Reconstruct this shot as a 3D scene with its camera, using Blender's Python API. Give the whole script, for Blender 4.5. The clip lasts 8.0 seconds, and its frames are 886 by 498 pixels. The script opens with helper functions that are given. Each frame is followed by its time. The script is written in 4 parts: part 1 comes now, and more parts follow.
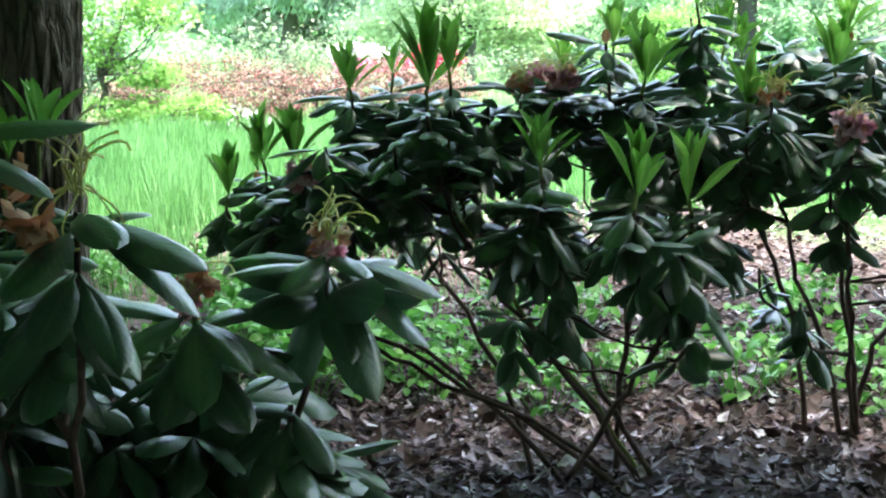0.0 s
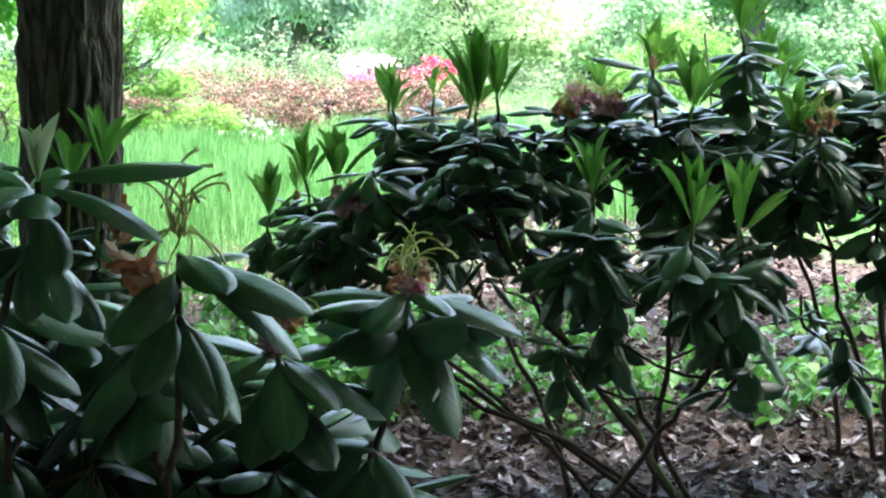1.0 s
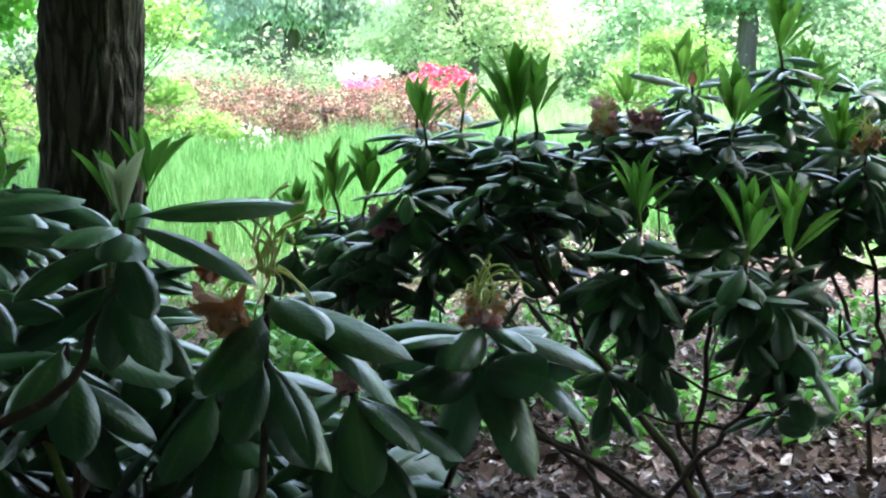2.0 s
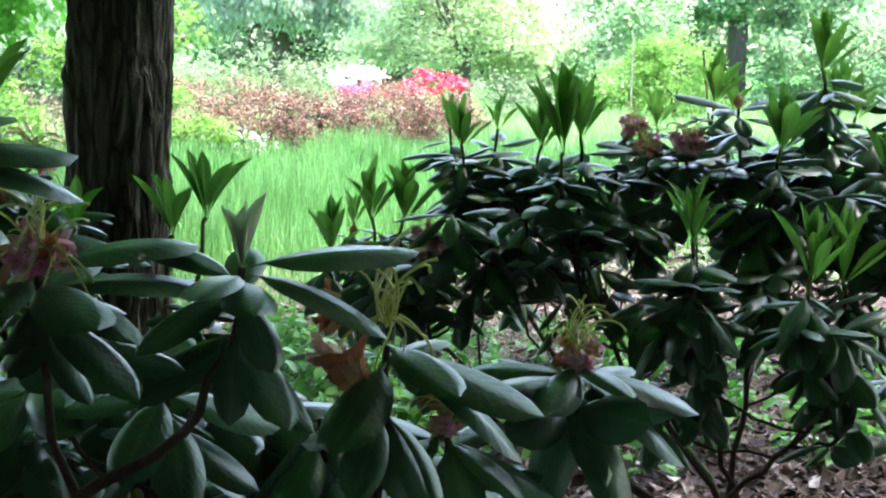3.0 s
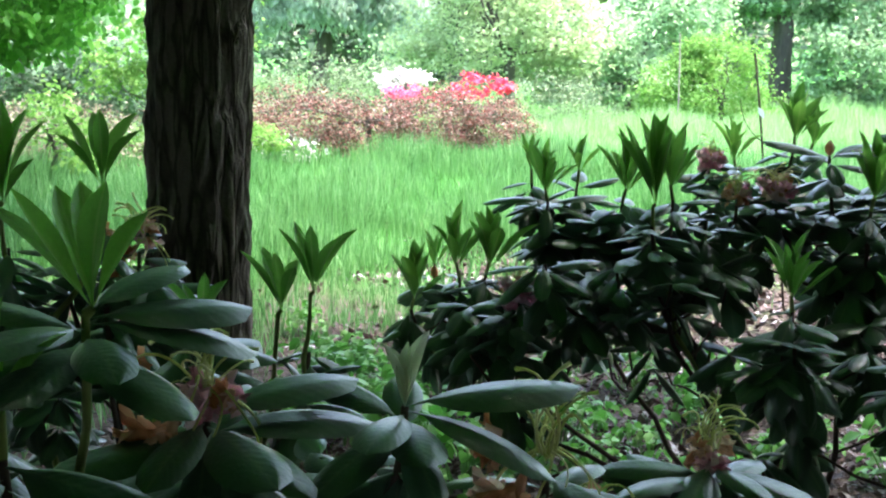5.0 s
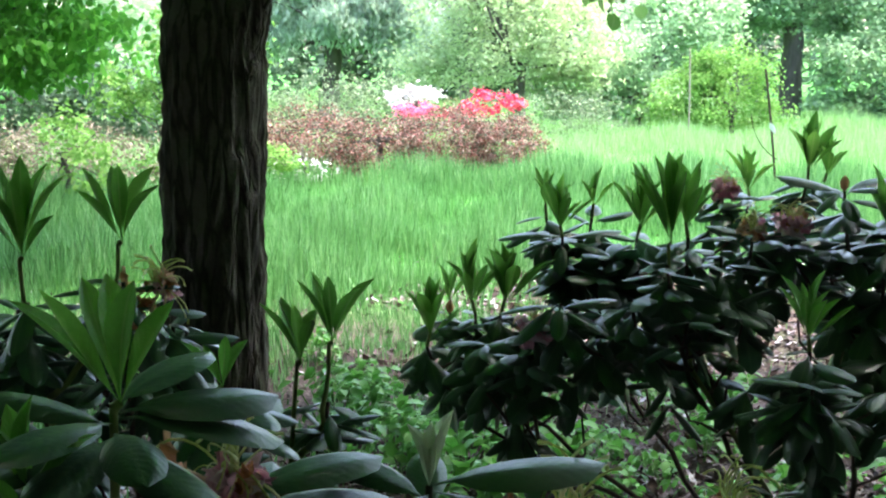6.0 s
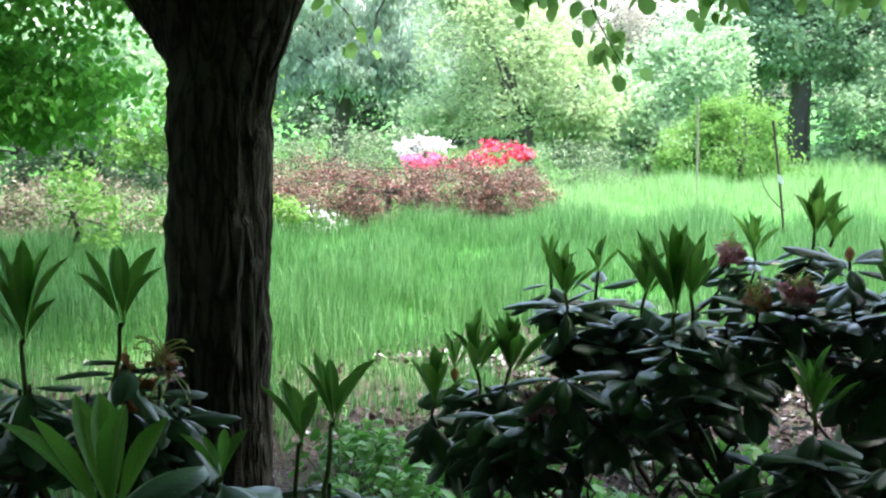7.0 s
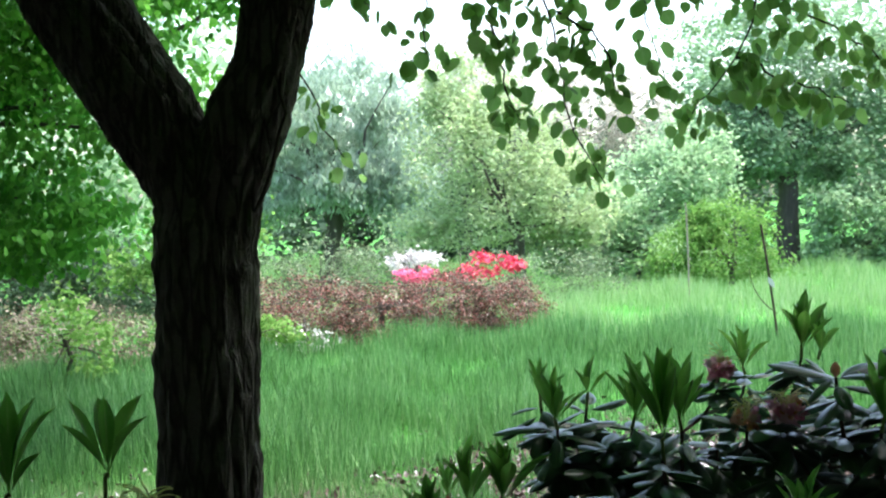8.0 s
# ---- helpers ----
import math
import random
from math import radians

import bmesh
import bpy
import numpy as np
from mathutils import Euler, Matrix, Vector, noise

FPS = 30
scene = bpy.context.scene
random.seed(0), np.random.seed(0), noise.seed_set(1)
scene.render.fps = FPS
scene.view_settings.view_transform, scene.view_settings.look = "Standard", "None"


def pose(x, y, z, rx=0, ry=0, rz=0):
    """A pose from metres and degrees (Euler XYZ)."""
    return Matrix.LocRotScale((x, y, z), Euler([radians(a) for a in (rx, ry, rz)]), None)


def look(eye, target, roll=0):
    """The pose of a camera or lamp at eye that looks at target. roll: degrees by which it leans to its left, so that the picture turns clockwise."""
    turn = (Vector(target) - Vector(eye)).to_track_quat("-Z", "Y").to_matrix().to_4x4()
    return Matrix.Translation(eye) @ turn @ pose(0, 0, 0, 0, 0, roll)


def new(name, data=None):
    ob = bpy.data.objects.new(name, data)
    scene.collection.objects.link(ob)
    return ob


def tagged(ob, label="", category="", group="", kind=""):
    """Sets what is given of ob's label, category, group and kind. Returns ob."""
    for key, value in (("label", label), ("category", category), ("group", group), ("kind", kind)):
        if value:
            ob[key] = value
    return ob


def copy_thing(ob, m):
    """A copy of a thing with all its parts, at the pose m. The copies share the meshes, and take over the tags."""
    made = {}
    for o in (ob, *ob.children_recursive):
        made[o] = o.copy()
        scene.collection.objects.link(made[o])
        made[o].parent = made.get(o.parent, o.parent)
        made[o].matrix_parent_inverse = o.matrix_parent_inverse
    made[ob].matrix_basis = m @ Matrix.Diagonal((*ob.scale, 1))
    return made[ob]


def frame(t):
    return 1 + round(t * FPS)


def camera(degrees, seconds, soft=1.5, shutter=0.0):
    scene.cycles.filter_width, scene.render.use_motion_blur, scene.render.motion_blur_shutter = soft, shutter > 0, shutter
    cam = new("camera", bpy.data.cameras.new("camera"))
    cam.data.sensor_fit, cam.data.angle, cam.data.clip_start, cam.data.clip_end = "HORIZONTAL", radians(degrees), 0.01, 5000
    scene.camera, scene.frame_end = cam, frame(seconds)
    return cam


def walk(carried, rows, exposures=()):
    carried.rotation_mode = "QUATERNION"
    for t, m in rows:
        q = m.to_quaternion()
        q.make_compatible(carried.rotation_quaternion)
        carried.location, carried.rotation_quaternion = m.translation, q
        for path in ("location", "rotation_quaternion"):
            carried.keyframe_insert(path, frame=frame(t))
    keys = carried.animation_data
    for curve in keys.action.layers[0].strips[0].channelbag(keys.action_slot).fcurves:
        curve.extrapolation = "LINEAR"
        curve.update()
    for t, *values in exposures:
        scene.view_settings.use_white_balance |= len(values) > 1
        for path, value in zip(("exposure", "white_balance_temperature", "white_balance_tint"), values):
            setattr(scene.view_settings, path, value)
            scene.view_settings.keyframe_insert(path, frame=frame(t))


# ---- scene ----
cam = camera(36.8, 8.0, soft=2.2)
PATH = [
    (0, (0.052, -0.117, 1.21), (0.015, 1.856, 0.885), 0.2),
    (0.5, (-0.004, -0.119, 1.228), (-0.041, 1.855, 0.91), 0.7),
    (1, (-0.057, -0.115, 1.248), (-0.094, 1.86, 0.935), 0.8),
    (1.5, (-0.11, -0.088, 1.26), (-0.141, 1.887, 0.951), 0.7),
    (3, (-0.32, 0.008, 1.307), (-0.307, 1.985, 1.005), 1.5),
    (3.5, (-0.382, 0.008, 1.336), (-0.364, 1.985, 1.034), 1.6),
    (4, (-0.422, 0.008, 1.376), (-0.42, 1.984, 1.067), 1.3),
    (4.5, (-0.433, 0.029, 1.406), (-0.465, 2.003, 1.087), 1.3),
    (6, (-0.452, 0.042, 1.502), (-0.512, 2.019, 1.202), 0.3),
    (6.5, (-0.446, 0.032, 1.528), (-0.517, 2.011, 1.245), 0.1),
    (7, (-0.44, 0.054, 1.561), (-0.515, 2.039, 1.328), 0.2),
    (7.5, (-0.433, 0.04, 1.599), (-0.502, 2.033, 1.447), -1.0),
    (8, (-0.415, 0.039, 1.61), (-0.481, 2.036, 1.54), -1.8),
]
EXPOSURE = [(0, 4.02, 6550, 11), (1.5, 3.93, 6550, 11), (3.5, 3.70, 6550, 11), (6, 3.36, 6550, 11), (7, 3.04, 6500, 11), (8, 2.56, 6450, 10)]
walk(cam, [(t, look(eye, target, roll)) for t, eye, target, roll in PATH], EXPOSURE)

# ---- light ----
SUN = Vector((0.36, 0.10, 1.0)).normalized()
world = bpy.data.worlds.new("sky")
scene.world = world
world.use_nodes = True
sky = world.node_tree.nodes.new("ShaderNodeTexSky")
sky.sky_type, sky.sun_disc = "NISHITA", False
sky.sun_elevation, sky.sun_rotation = math.asin(SUN.z), math.atan2(SUN.x, SUN.y)
sky.dust_density, sky.air_density, sky.ozone_density = 3.0, 1.0, 0.8
back = world.node_tree.nodes["Background"]
back.inputs["Strength"].default_value = 0.15
world.node_tree.links.new(sky.outputs[0], back.inputs["Color"])
sun = new("sun", bpy.data.lights.new("sun", "SUN"))
sun.data.energy, sun.data.angle, sun.data.color = 1.4, radians(28.0), (1.0, 0.96, 0.90)
sun.matrix_world = look(SUN * 30, (0, 0, 0))

rng = np.random.default_rng(7)


# ---- materials ----
def ramp_node(nodes, stops):
    r = nodes.new("ShaderNodeValToRGB")
    while len(r.color_ramp.elements) < len(stops):
        r.color_ramp.elements.new(0.5)
    for e, (at, c) in zip(r.color_ramp.elements, stops):
        e.position, e.color = at, (*c, 1)
    return r


def leaf_material(name, stops, rough=0.4, glow=0.25, scale=30, coat=0.0, rib=0.0, spec=0.5, relief=0.25):
    """Leaf: colour varies from piece to piece and in fine blotches; light passes through; rib: paler midrib along the blade."""
    m = bpy.data.materials.new(name)
    m.use_nodes = True
    n, l = m.node_tree.nodes, m.node_tree.links
    out, b = n["Material Output"], n["Principled BSDF"]
    info, geo = n.new("ShaderNodeObjectInfo"), n.new("ShaderNodeNewGeometry")
    add = n.new("ShaderNodeMath")
    add.operation = "ADD"
    l.new(info.outputs["Random"], add.inputs[0])
    l.new(geo.outputs["Random Per Island"], add.inputs[1])
    fr = n.new("ShaderNodeMath")
    fr.operation = "FRACT"
    l.new(add.outputs[0], fr.inputs[0])
    tex = n.new("ShaderNodeTexCoord")
    noi = n.new("ShaderNodeTexNoise")
    noi.inputs["Scale"].default_value, noi.inputs["Detail"].default_value = scale, 4
    l.new(tex.outputs["Object"], noi.inputs["Vector"])
    mix = n.new("ShaderNodeMath")
    mix.operation, mix.inputs[1].default_value = "MULTIPLY_ADD", 0.45
    l.new(noi.outputs["Fac"], mix.inputs[0])
    sc = n.new("ShaderNodeMath")
    sc.operation, sc.inputs[1].default_value = "MULTIPLY_ADD", 0.75
    sc.inputs[2].default_value = -0.1
    l.new(fr.outputs[0], sc.inputs[0])
    l.new(sc.outputs[0], mix.inputs[2])
    r = ramp_node(n, stops)
    l.new(mix.outputs[0], r.inputs[0])
    colour = r.outputs[0]
    bump = n.new("ShaderNodeBump")
    bump.inputs["Strength"].default_value, bump.inputs["Distance"].default_value = relief, 0.002
    height = noi.outputs["Fac"]
    if rib:
        uv = n.new("ShaderNodeUVMap")
        sep = n.new("ShaderNodeSeparateXYZ")
        l.new(uv.outputs[0], sep.inputs[0])
        off = n.new("ShaderNodeMath")
        off.operation, off.inputs[1].default_value = "SUBTRACT", 0.5
        l.new(sep.outputs[1], off.inputs[0])
        ab = n.new("ShaderNodeMath")
        ab.operation = "ABSOLUTE"
        l.new(off.outputs[0], ab.inputs[0])
        line = n.new("ShaderNodeMapRange")
        line.inputs[1].default_value, line.inputs[2].default_value = 0.02, 0.07
        line.inputs[3].default_value, line.inputs[4].default_value = rib, 0.0
        l.new(ab.outputs[0], line.inputs[0])
        pale = n.new("ShaderNodeMix")
        pale.data_type = "RGBA"
        pale.inputs[7].default_value = (0.32, 0.42, 0.16, 1)
        l.new(line.outputs[0], pale.inputs[0])
        l.new(colour, pale.inputs[6])
        colour = pale.outputs[2]
        # side veins: a wave that runs off the midrib at a slant
        ph = n.new("ShaderNodeMath")
        ph.operation, ph.inputs[1].default_value = "MULTIPLY_ADD", -0.5
        l.new(ab.outputs[0], ph.inputs[0])
        l.new(sep.outputs[0], ph.inputs[2])
        fq = n.new("ShaderNodeMath")
        fq.operation, fq.inputs[1].default_value = "MULTIPLY", 75
        l.new(ph.outputs[0], fq.inputs[0])
        sn = n.new("ShaderNodeMath")
        sn.operation = "SINE"
        l.new(fq.outputs[0], sn.inputs[0])
        hs = n.new("ShaderNodeMath")
        hs.operation, hs.inputs[1].default_value = "MULTIPLY_ADD", 0.10
        l.new(sn.outputs[0], hs.inputs[0])
        l.new(noi.outputs["Fac"], hs.inputs[2])
        height = hs.outputs[0]
    l.new(height, bump.inputs["Height"])
    l.new(bump.outputs[0], b.inputs["Normal"])
    l.new(colour, b.inputs["Base Color"])
    b.inputs["Roughness"].default_value = rough
    b.inputs["Specular IOR Level"].default_value = spec
    b.inputs["Coat Weight"].default_value = coat
    b.inputs["Coat Roughness"].default_value = 0.24
    if glow:
        t = n.new("ShaderNodeBsdfTranslucent")
        l.new(colour, t.inputs["Color"])
        l.new(bump.outputs[0], t.inputs["Normal"])
        mx = n.new("ShaderNodeMixShader")
        mx.inputs[0].default_value = glow
        l.new(b.outputs[0], mx.inputs[1])
        l.new(t.outputs[0], mx.inputs[2])
        l.new(mx.outputs[0], out.inputs["Surface"])
    return m


def rough_material(name, stops, scale, rough=0.9, bump=0.6, distance=0.01, stretch=(1, 1, 1), detail=8):
    """Bark, soil, wood: noise at two scales."""
    m = bpy.data.materials.new(name)
    m.use_nodes = True
    n, l = m.node_tree.nodes, m.node_tree.links
    b = n["Principled BSDF"]
    tex, mp = n.new("ShaderNodeTexCoord"), n.new("ShaderNodeMapping")
    mp.inputs["Scale"].default_value = stretch
    l.new(tex.outputs["Object"], mp.inputs["Vector"])
    big, fine = n.new("ShaderNodeTexNoise"), n.new("ShaderNodeTexNoise")
    big.inputs["Scale"].default_value, big.inputs["Detail"].default_value = scale * 0.2, 3
    fine.inputs["Scale"].default_value, fine.inputs["Detail"].default_value = scale, detail
    l.new(mp.outputs[0], big.inputs["Vector"])
    l.new(mp.outputs[0], fine.inputs["Vector"])
    mx = n.new("ShaderNodeMath")
    mx.operation, mx.inputs[1].default_value = "MULTIPLY_ADD", 0.5
    l.new(big.outputs["Fac"], mx.inputs[0])
    hf = n.new("ShaderNodeMath")
    hf.operation, hf.inputs[1].default_value = "MULTIPLY", 0.5
    l.new(fine.outputs["Fac"], hf.inputs[0])
    l.new(hf.outputs[0], mx.inputs[2])
    r = ramp_node(n, stops)
    l.new(mx.outputs[0], r.inputs[0])
    l.new(r.outputs[0], b.inputs["Base Color"])
    bp = n.new("ShaderNodeBump")
    bp.inputs["Strength"].default_value, bp.inputs["Distance"].default_value = bump, distance
    l.new(fine.outputs["Fac"], bp.inputs["Height"])
    l.new(bp.outputs[0], b.inputs["Normal"])
    b.inputs["Roughness"].default_value = rough
    b.inputs["Specular IOR Level"].default_value = 0.25
    return m


M_RHODO = leaf_material("rhododendron leaf", [(0.0, (0.018, 0.051, 0.024)), (0.5, (0.028, 0.078, 0.036)), (1.0, (0.047, 0.120, 0.052))], rough=0.38, glow=0.22, coat=0.35, relief=0.28, rib=0.06, spec=0.55)
M_NEW = leaf_material("young rhododendron leaf", [(0.0, (0.070, 0.200, 0.030)), (0.5, (0.115, 0.300, 0.046)), (1.0, (0.180, 0.400, 0.066))], rough=0.42, glow=0.5, rib=0.3)
M_FELT = leaf_material("felted unfolding leaf", [(0.0, (0.34, 0.42, 0.24)), (1.0, (0.56, 0.62, 0.44))], rough=0.7, glow=0.35, scale=80)
M_WITHER = leaf_material("withered petal", [(0.0, (0.42, 0.13, 0.06)), (0.35, (0.62, 0.29, 0.15)), (0.65, (0.76, 0.46, 0.34)), (1.0, (0.84, 0.70, 0.60))], rough=0.8, glow=0.45, scale=60)
M_PETAL = leaf_material("faded pink petal", [(0.0, (0.68, 0.20, 0.32)), (0.5, (0.82, 0.48, 0.58)), (1.0, (0.88, 0.76, 0.80))], rough=0.7, glow=0.5, scale=60)
M_PISTIL = leaf_material("pistil and seed stalk", [(0.0, (0.50, 0.56, 0.16)), (0.5, (0.72, 0.72, 0.32)), (1.0, (0.84, 0.80, 0.60))], rough=0.6, glow=0.35)
M_STEM = rough_material("rhododendron bark", [(0.25, (0.022, 0.016, 0.012)), (0.55, (0.06, 0.044, 0.032)), (0.8, (0.12, 0.10, 0.08))], 60, bump=0.5, distance=0.003)
M_GREENSTEM = rough_material("green shoot", [(0.3, (0.07, 0.11, 0.025)), (0.7, (0.16, 0.20, 0.06))], 60, rough=0.6, bump=0.2, distance=0.002)
M_FARBARK = rough_material("far tree bark", [(0.3, (0.05, 0.045, 0.04)), (0.7, (0.13, 0.115, 0.10))], 20, stretch=(1, 1, 0.3))
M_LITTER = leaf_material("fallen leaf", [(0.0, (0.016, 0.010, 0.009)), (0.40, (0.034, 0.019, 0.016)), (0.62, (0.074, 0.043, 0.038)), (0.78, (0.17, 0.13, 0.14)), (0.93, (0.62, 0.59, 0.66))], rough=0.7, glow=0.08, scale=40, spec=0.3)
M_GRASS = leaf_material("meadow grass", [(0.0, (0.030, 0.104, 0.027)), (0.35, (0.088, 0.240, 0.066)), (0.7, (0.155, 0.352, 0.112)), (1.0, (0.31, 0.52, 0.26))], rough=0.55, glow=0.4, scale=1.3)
# Far grass painted paler for the washed-out light on the distant meadow.
M_WASHED_GRASS = leaf_material("seeding meadow grass", [(0.0, (0.150, 0.310, 0.090)), (0.5, (0.255, 0.440, 0.165)), (1.0, (0.420, 0.560, 0.320))], rough=0.6, glow=0.4, scale=1.0)
M_HERB = leaf_material("woodland herb leaf", [(0.0, (0.055, 0.200, 0.026)), (0.5, (0.099, 0.300, 0.052)), (1.0, (0.176, 0.420, 0.091))], rough=0.5, glow=0.4)
M_LINDEN = leaf_material("broad thin tree leaf", [(0.0, (0.14, 0.27, 0.065)), (0.5, (0.23, 0.41, 0.11)), (1.0, (0.36, 0.55, 0.18))], rough=0.55, glow=0.65, rib=0.3, spec=0.2)
M_BROAD = leaf_material("deep green tree leaf", [(0.0, (0.062, 0.220, 0.032)), (0.5, (0.116, 0.368, 0.052)), (1.0, (0.252, 0.630, 0.104))], rough=0.55, glow=0.5, spec=0.25)
M_LIME = leaf_material("yellow-green shrub leaf", [(0.0, (0.10, 0.235, 0.045)), (0.5, (0.165, 0.335, 0.08)), (1.0, (0.26, 0.42, 0.13))], rough=0.8, glow=0.45, spec=0.12)
# Silver, light, blue-green and oak leaf greens are lifted to imitate haze.
M_SILVER_HAZED = leaf_material("silvery tree leaf", [(0.0, (0.283, 0.393, 0.285)), (0.5, (0.398, 0.515, 0.394)), (1.0, (0.539, 0.650, 0.529))], rough=0.8, glow=0.6, spec=0.12)
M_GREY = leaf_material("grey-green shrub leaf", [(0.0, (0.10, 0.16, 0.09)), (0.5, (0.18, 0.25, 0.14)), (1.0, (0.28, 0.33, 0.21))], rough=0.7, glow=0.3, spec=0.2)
M_FARLEAF_HAZED = leaf_material("light green tree leaf", [(0.0, (0.31, 0.42, 0.20)), (0.5, (0.44, 0.56, 0.31)), (1.0, (0.60, 0.69, 0.46))], rough=0.8, glow=0.6, spec=0.12)
M_BLUELEAF_HAZED = leaf_material("blue-green tree leaf", [(0.0, (0.263, 0.420, 0.237)), (0.5, (0.394, 0.569, 0.341)), (1.0, (0.575, 0.718, 0.473))], rough=0.8, glow=0.6, spec=0.12)
M_OAK_HAZED = leaf_material("dark green tree leaf", [(0.0, (0.155, 0.276, 0.135)), (0.5, (0.242, 0.392, 0.213)), (1.0, (0.380, 0.523, 0.328))], rough=0.75, glow=0.45, spec=0.15)
M_AZALEA = leaf_material("azalea leaf and faded bloom", [(0.0, (0.035, 0.050, 0.025)), (0.38, (0.085, 0.080, 0.050)), (0.56, (0.22, 0.055, 0.050)), (0.72, (0.27, 0.13, 0.105)), (0.90, (0.46, 0.37, 0.32))], rough=0.7, glow=0.25, scale=2.5)
M_RED = leaf_material("red blossom", [(0.0, (0.50, 0.02, 0.06)), (1.0, (0.74, 0.07, 0.15))], rough=0.6, glow=0.3)
M_PINK = leaf_material("pink blossom", [(0.0, (0.70, 0.08, 0.22)), (1.0, (0.80, 0.22, 0.36))], rough=0.6, glow=0.3)
M_WHITE = leaf_material("white blossom", [(0.0, (0.50, 0.47, 0.48)), (1.0, (0.72, 0.70, 0.70))], rough=0.6, glow=0.3)
M_DRY = leaf_material("dry shrub leaf", [(0.0, (0.11, 0.085, 0.065)), (0.45, (0.21, 0.17, 0.135)), (0.62, (0.13, 0.21, 0.06)), (0.8, (0.29, 0.235, 0.205)), (1.0, (0.45, 0.40, 0.36))], rough=0.8, glow=0.25)
M_BEIGE = leaf_material("young beige tree leaf", [(0.0, (0.42, 0.38, 0.32)), (0.5, (0.54, 0.50, 0.43)), (1.0, (0.66, 0.62, 0.56))], rough=0.8, glow=0.55, spec=0.12)
# Dark colour stands in for shade in far woods; dark shrubs share it.
M_DARK_SHADE = leaf_material("dark hedge leaf", [(0.0, (0.06, 0.10, 0.06)), (0.5, (0.10, 0.16, 0.10)), (1.0, (0.17, 0.24, 0.17))], rough=0.8, glow=0.25, spec=0.12)
M_POLE = rough_material("weathered stake wood", [(0.3, (0.20, 0.17, 0.13)), (0.7, (0.38, 0.34, 0.28))], 30, stretch=(1, 1, 0.2))
M_TAG = rough_material("white plastic tag", [(0.3, (0.70, 0.70, 0.70)), (0.7, (0.80, 0.80, 0.80))], 20, rough=0.4, bump=0.05)


def bark_material():
    """Dark bark broken into long plates by deep cracks."""
    m = bpy.data.materials.new("furrowed tree bark")
    m.use_nodes = True
    n, l = m.node_tree.nodes, m.node_tree.links
    b = n["Principled BSDF"]
    tex, mp = n.new("ShaderNodeTexCoord"), n.new("ShaderNodeMapping")
    mp.inputs["Scale"].default_value = (1, 1, 0.15)
    l.new(tex.outputs["Object"], mp.inputs["Vector"])
    warp = n.new("ShaderNodeTexNoise")
    warp.inputs["Scale"].default_value, warp.inputs["Detail"].default_value = 14, 3
    l.new(mp.outputs[0], warp.inputs["Vector"])
    shift = n.new("ShaderNodeVectorMath")
    shift.operation = "MULTIPLY_ADD"
    shift.inputs[1].default_value = (0.08, 0.08, 0.08)
    l.new(warp.outputs["Color"], shift.inputs[0])
    l.new(mp.outputs[0], shift.inputs[2])
    plate = n.new("ShaderNodeTexVoronoi")
    plate.feature = "DISTANCE_TO_EDGE"
    plate.inputs["Scale"].default_value = 30
    l.new(shift.outputs[0], plate.inputs["Vector"])
    fine = n.new("ShaderNodeTexNoise")
    fine.inputs["Scale"].default_value, fine.inputs["Detail"].default_value = 90, 8
    l.new(tex.outputs["Object"], fine.inputs["Vector"])
    step = n.new("ShaderNodeMapRange")
    step.inputs[1].default_value, step.inputs[2].default_value = 0.0, 0.20
    l.new(plate.outputs["Distance"], step.inputs[0])
    mx = n.new("ShaderNodeMath")
    mx.operation, mx.inputs[1].default_value = "MULTIPLY_ADD", 0.45
    l.new(fine.outputs["Fac"], mx.inputs[0])
    half = n.new("ShaderNodeMath")
    half.operation, half.inputs[1].default_value = "MULTIPLY", 0.6
    l.new(step.outputs[0], half.inputs[0])
    l.new(half.outputs[0], mx.inputs[2])
    r = ramp_node(n, [(0.15, (0.040, 0.032, 0.027)), (0.55, (0.074, 0.060, 0.051)), (0.9, (0.130, 0.112, 0.098))])
    l.new(mx.outputs[0], r.inputs[0])
    l.new(r.outputs[0], b.inputs["Base Color"])
    bp = n.new("ShaderNodeBump")
    bp.inputs["Strength"].default_value, bp.inputs["Distance"].default_value = 0.8, 0.013
    l.new(mx.outputs[0], bp.inputs["Height"])
    l.new(bp.outputs[0], b.inputs["Normal"])
    b.inputs["Roughness"].default_value = 0.9
    b.inputs["Specular IOR Level"].default_value = 0.2
    return m


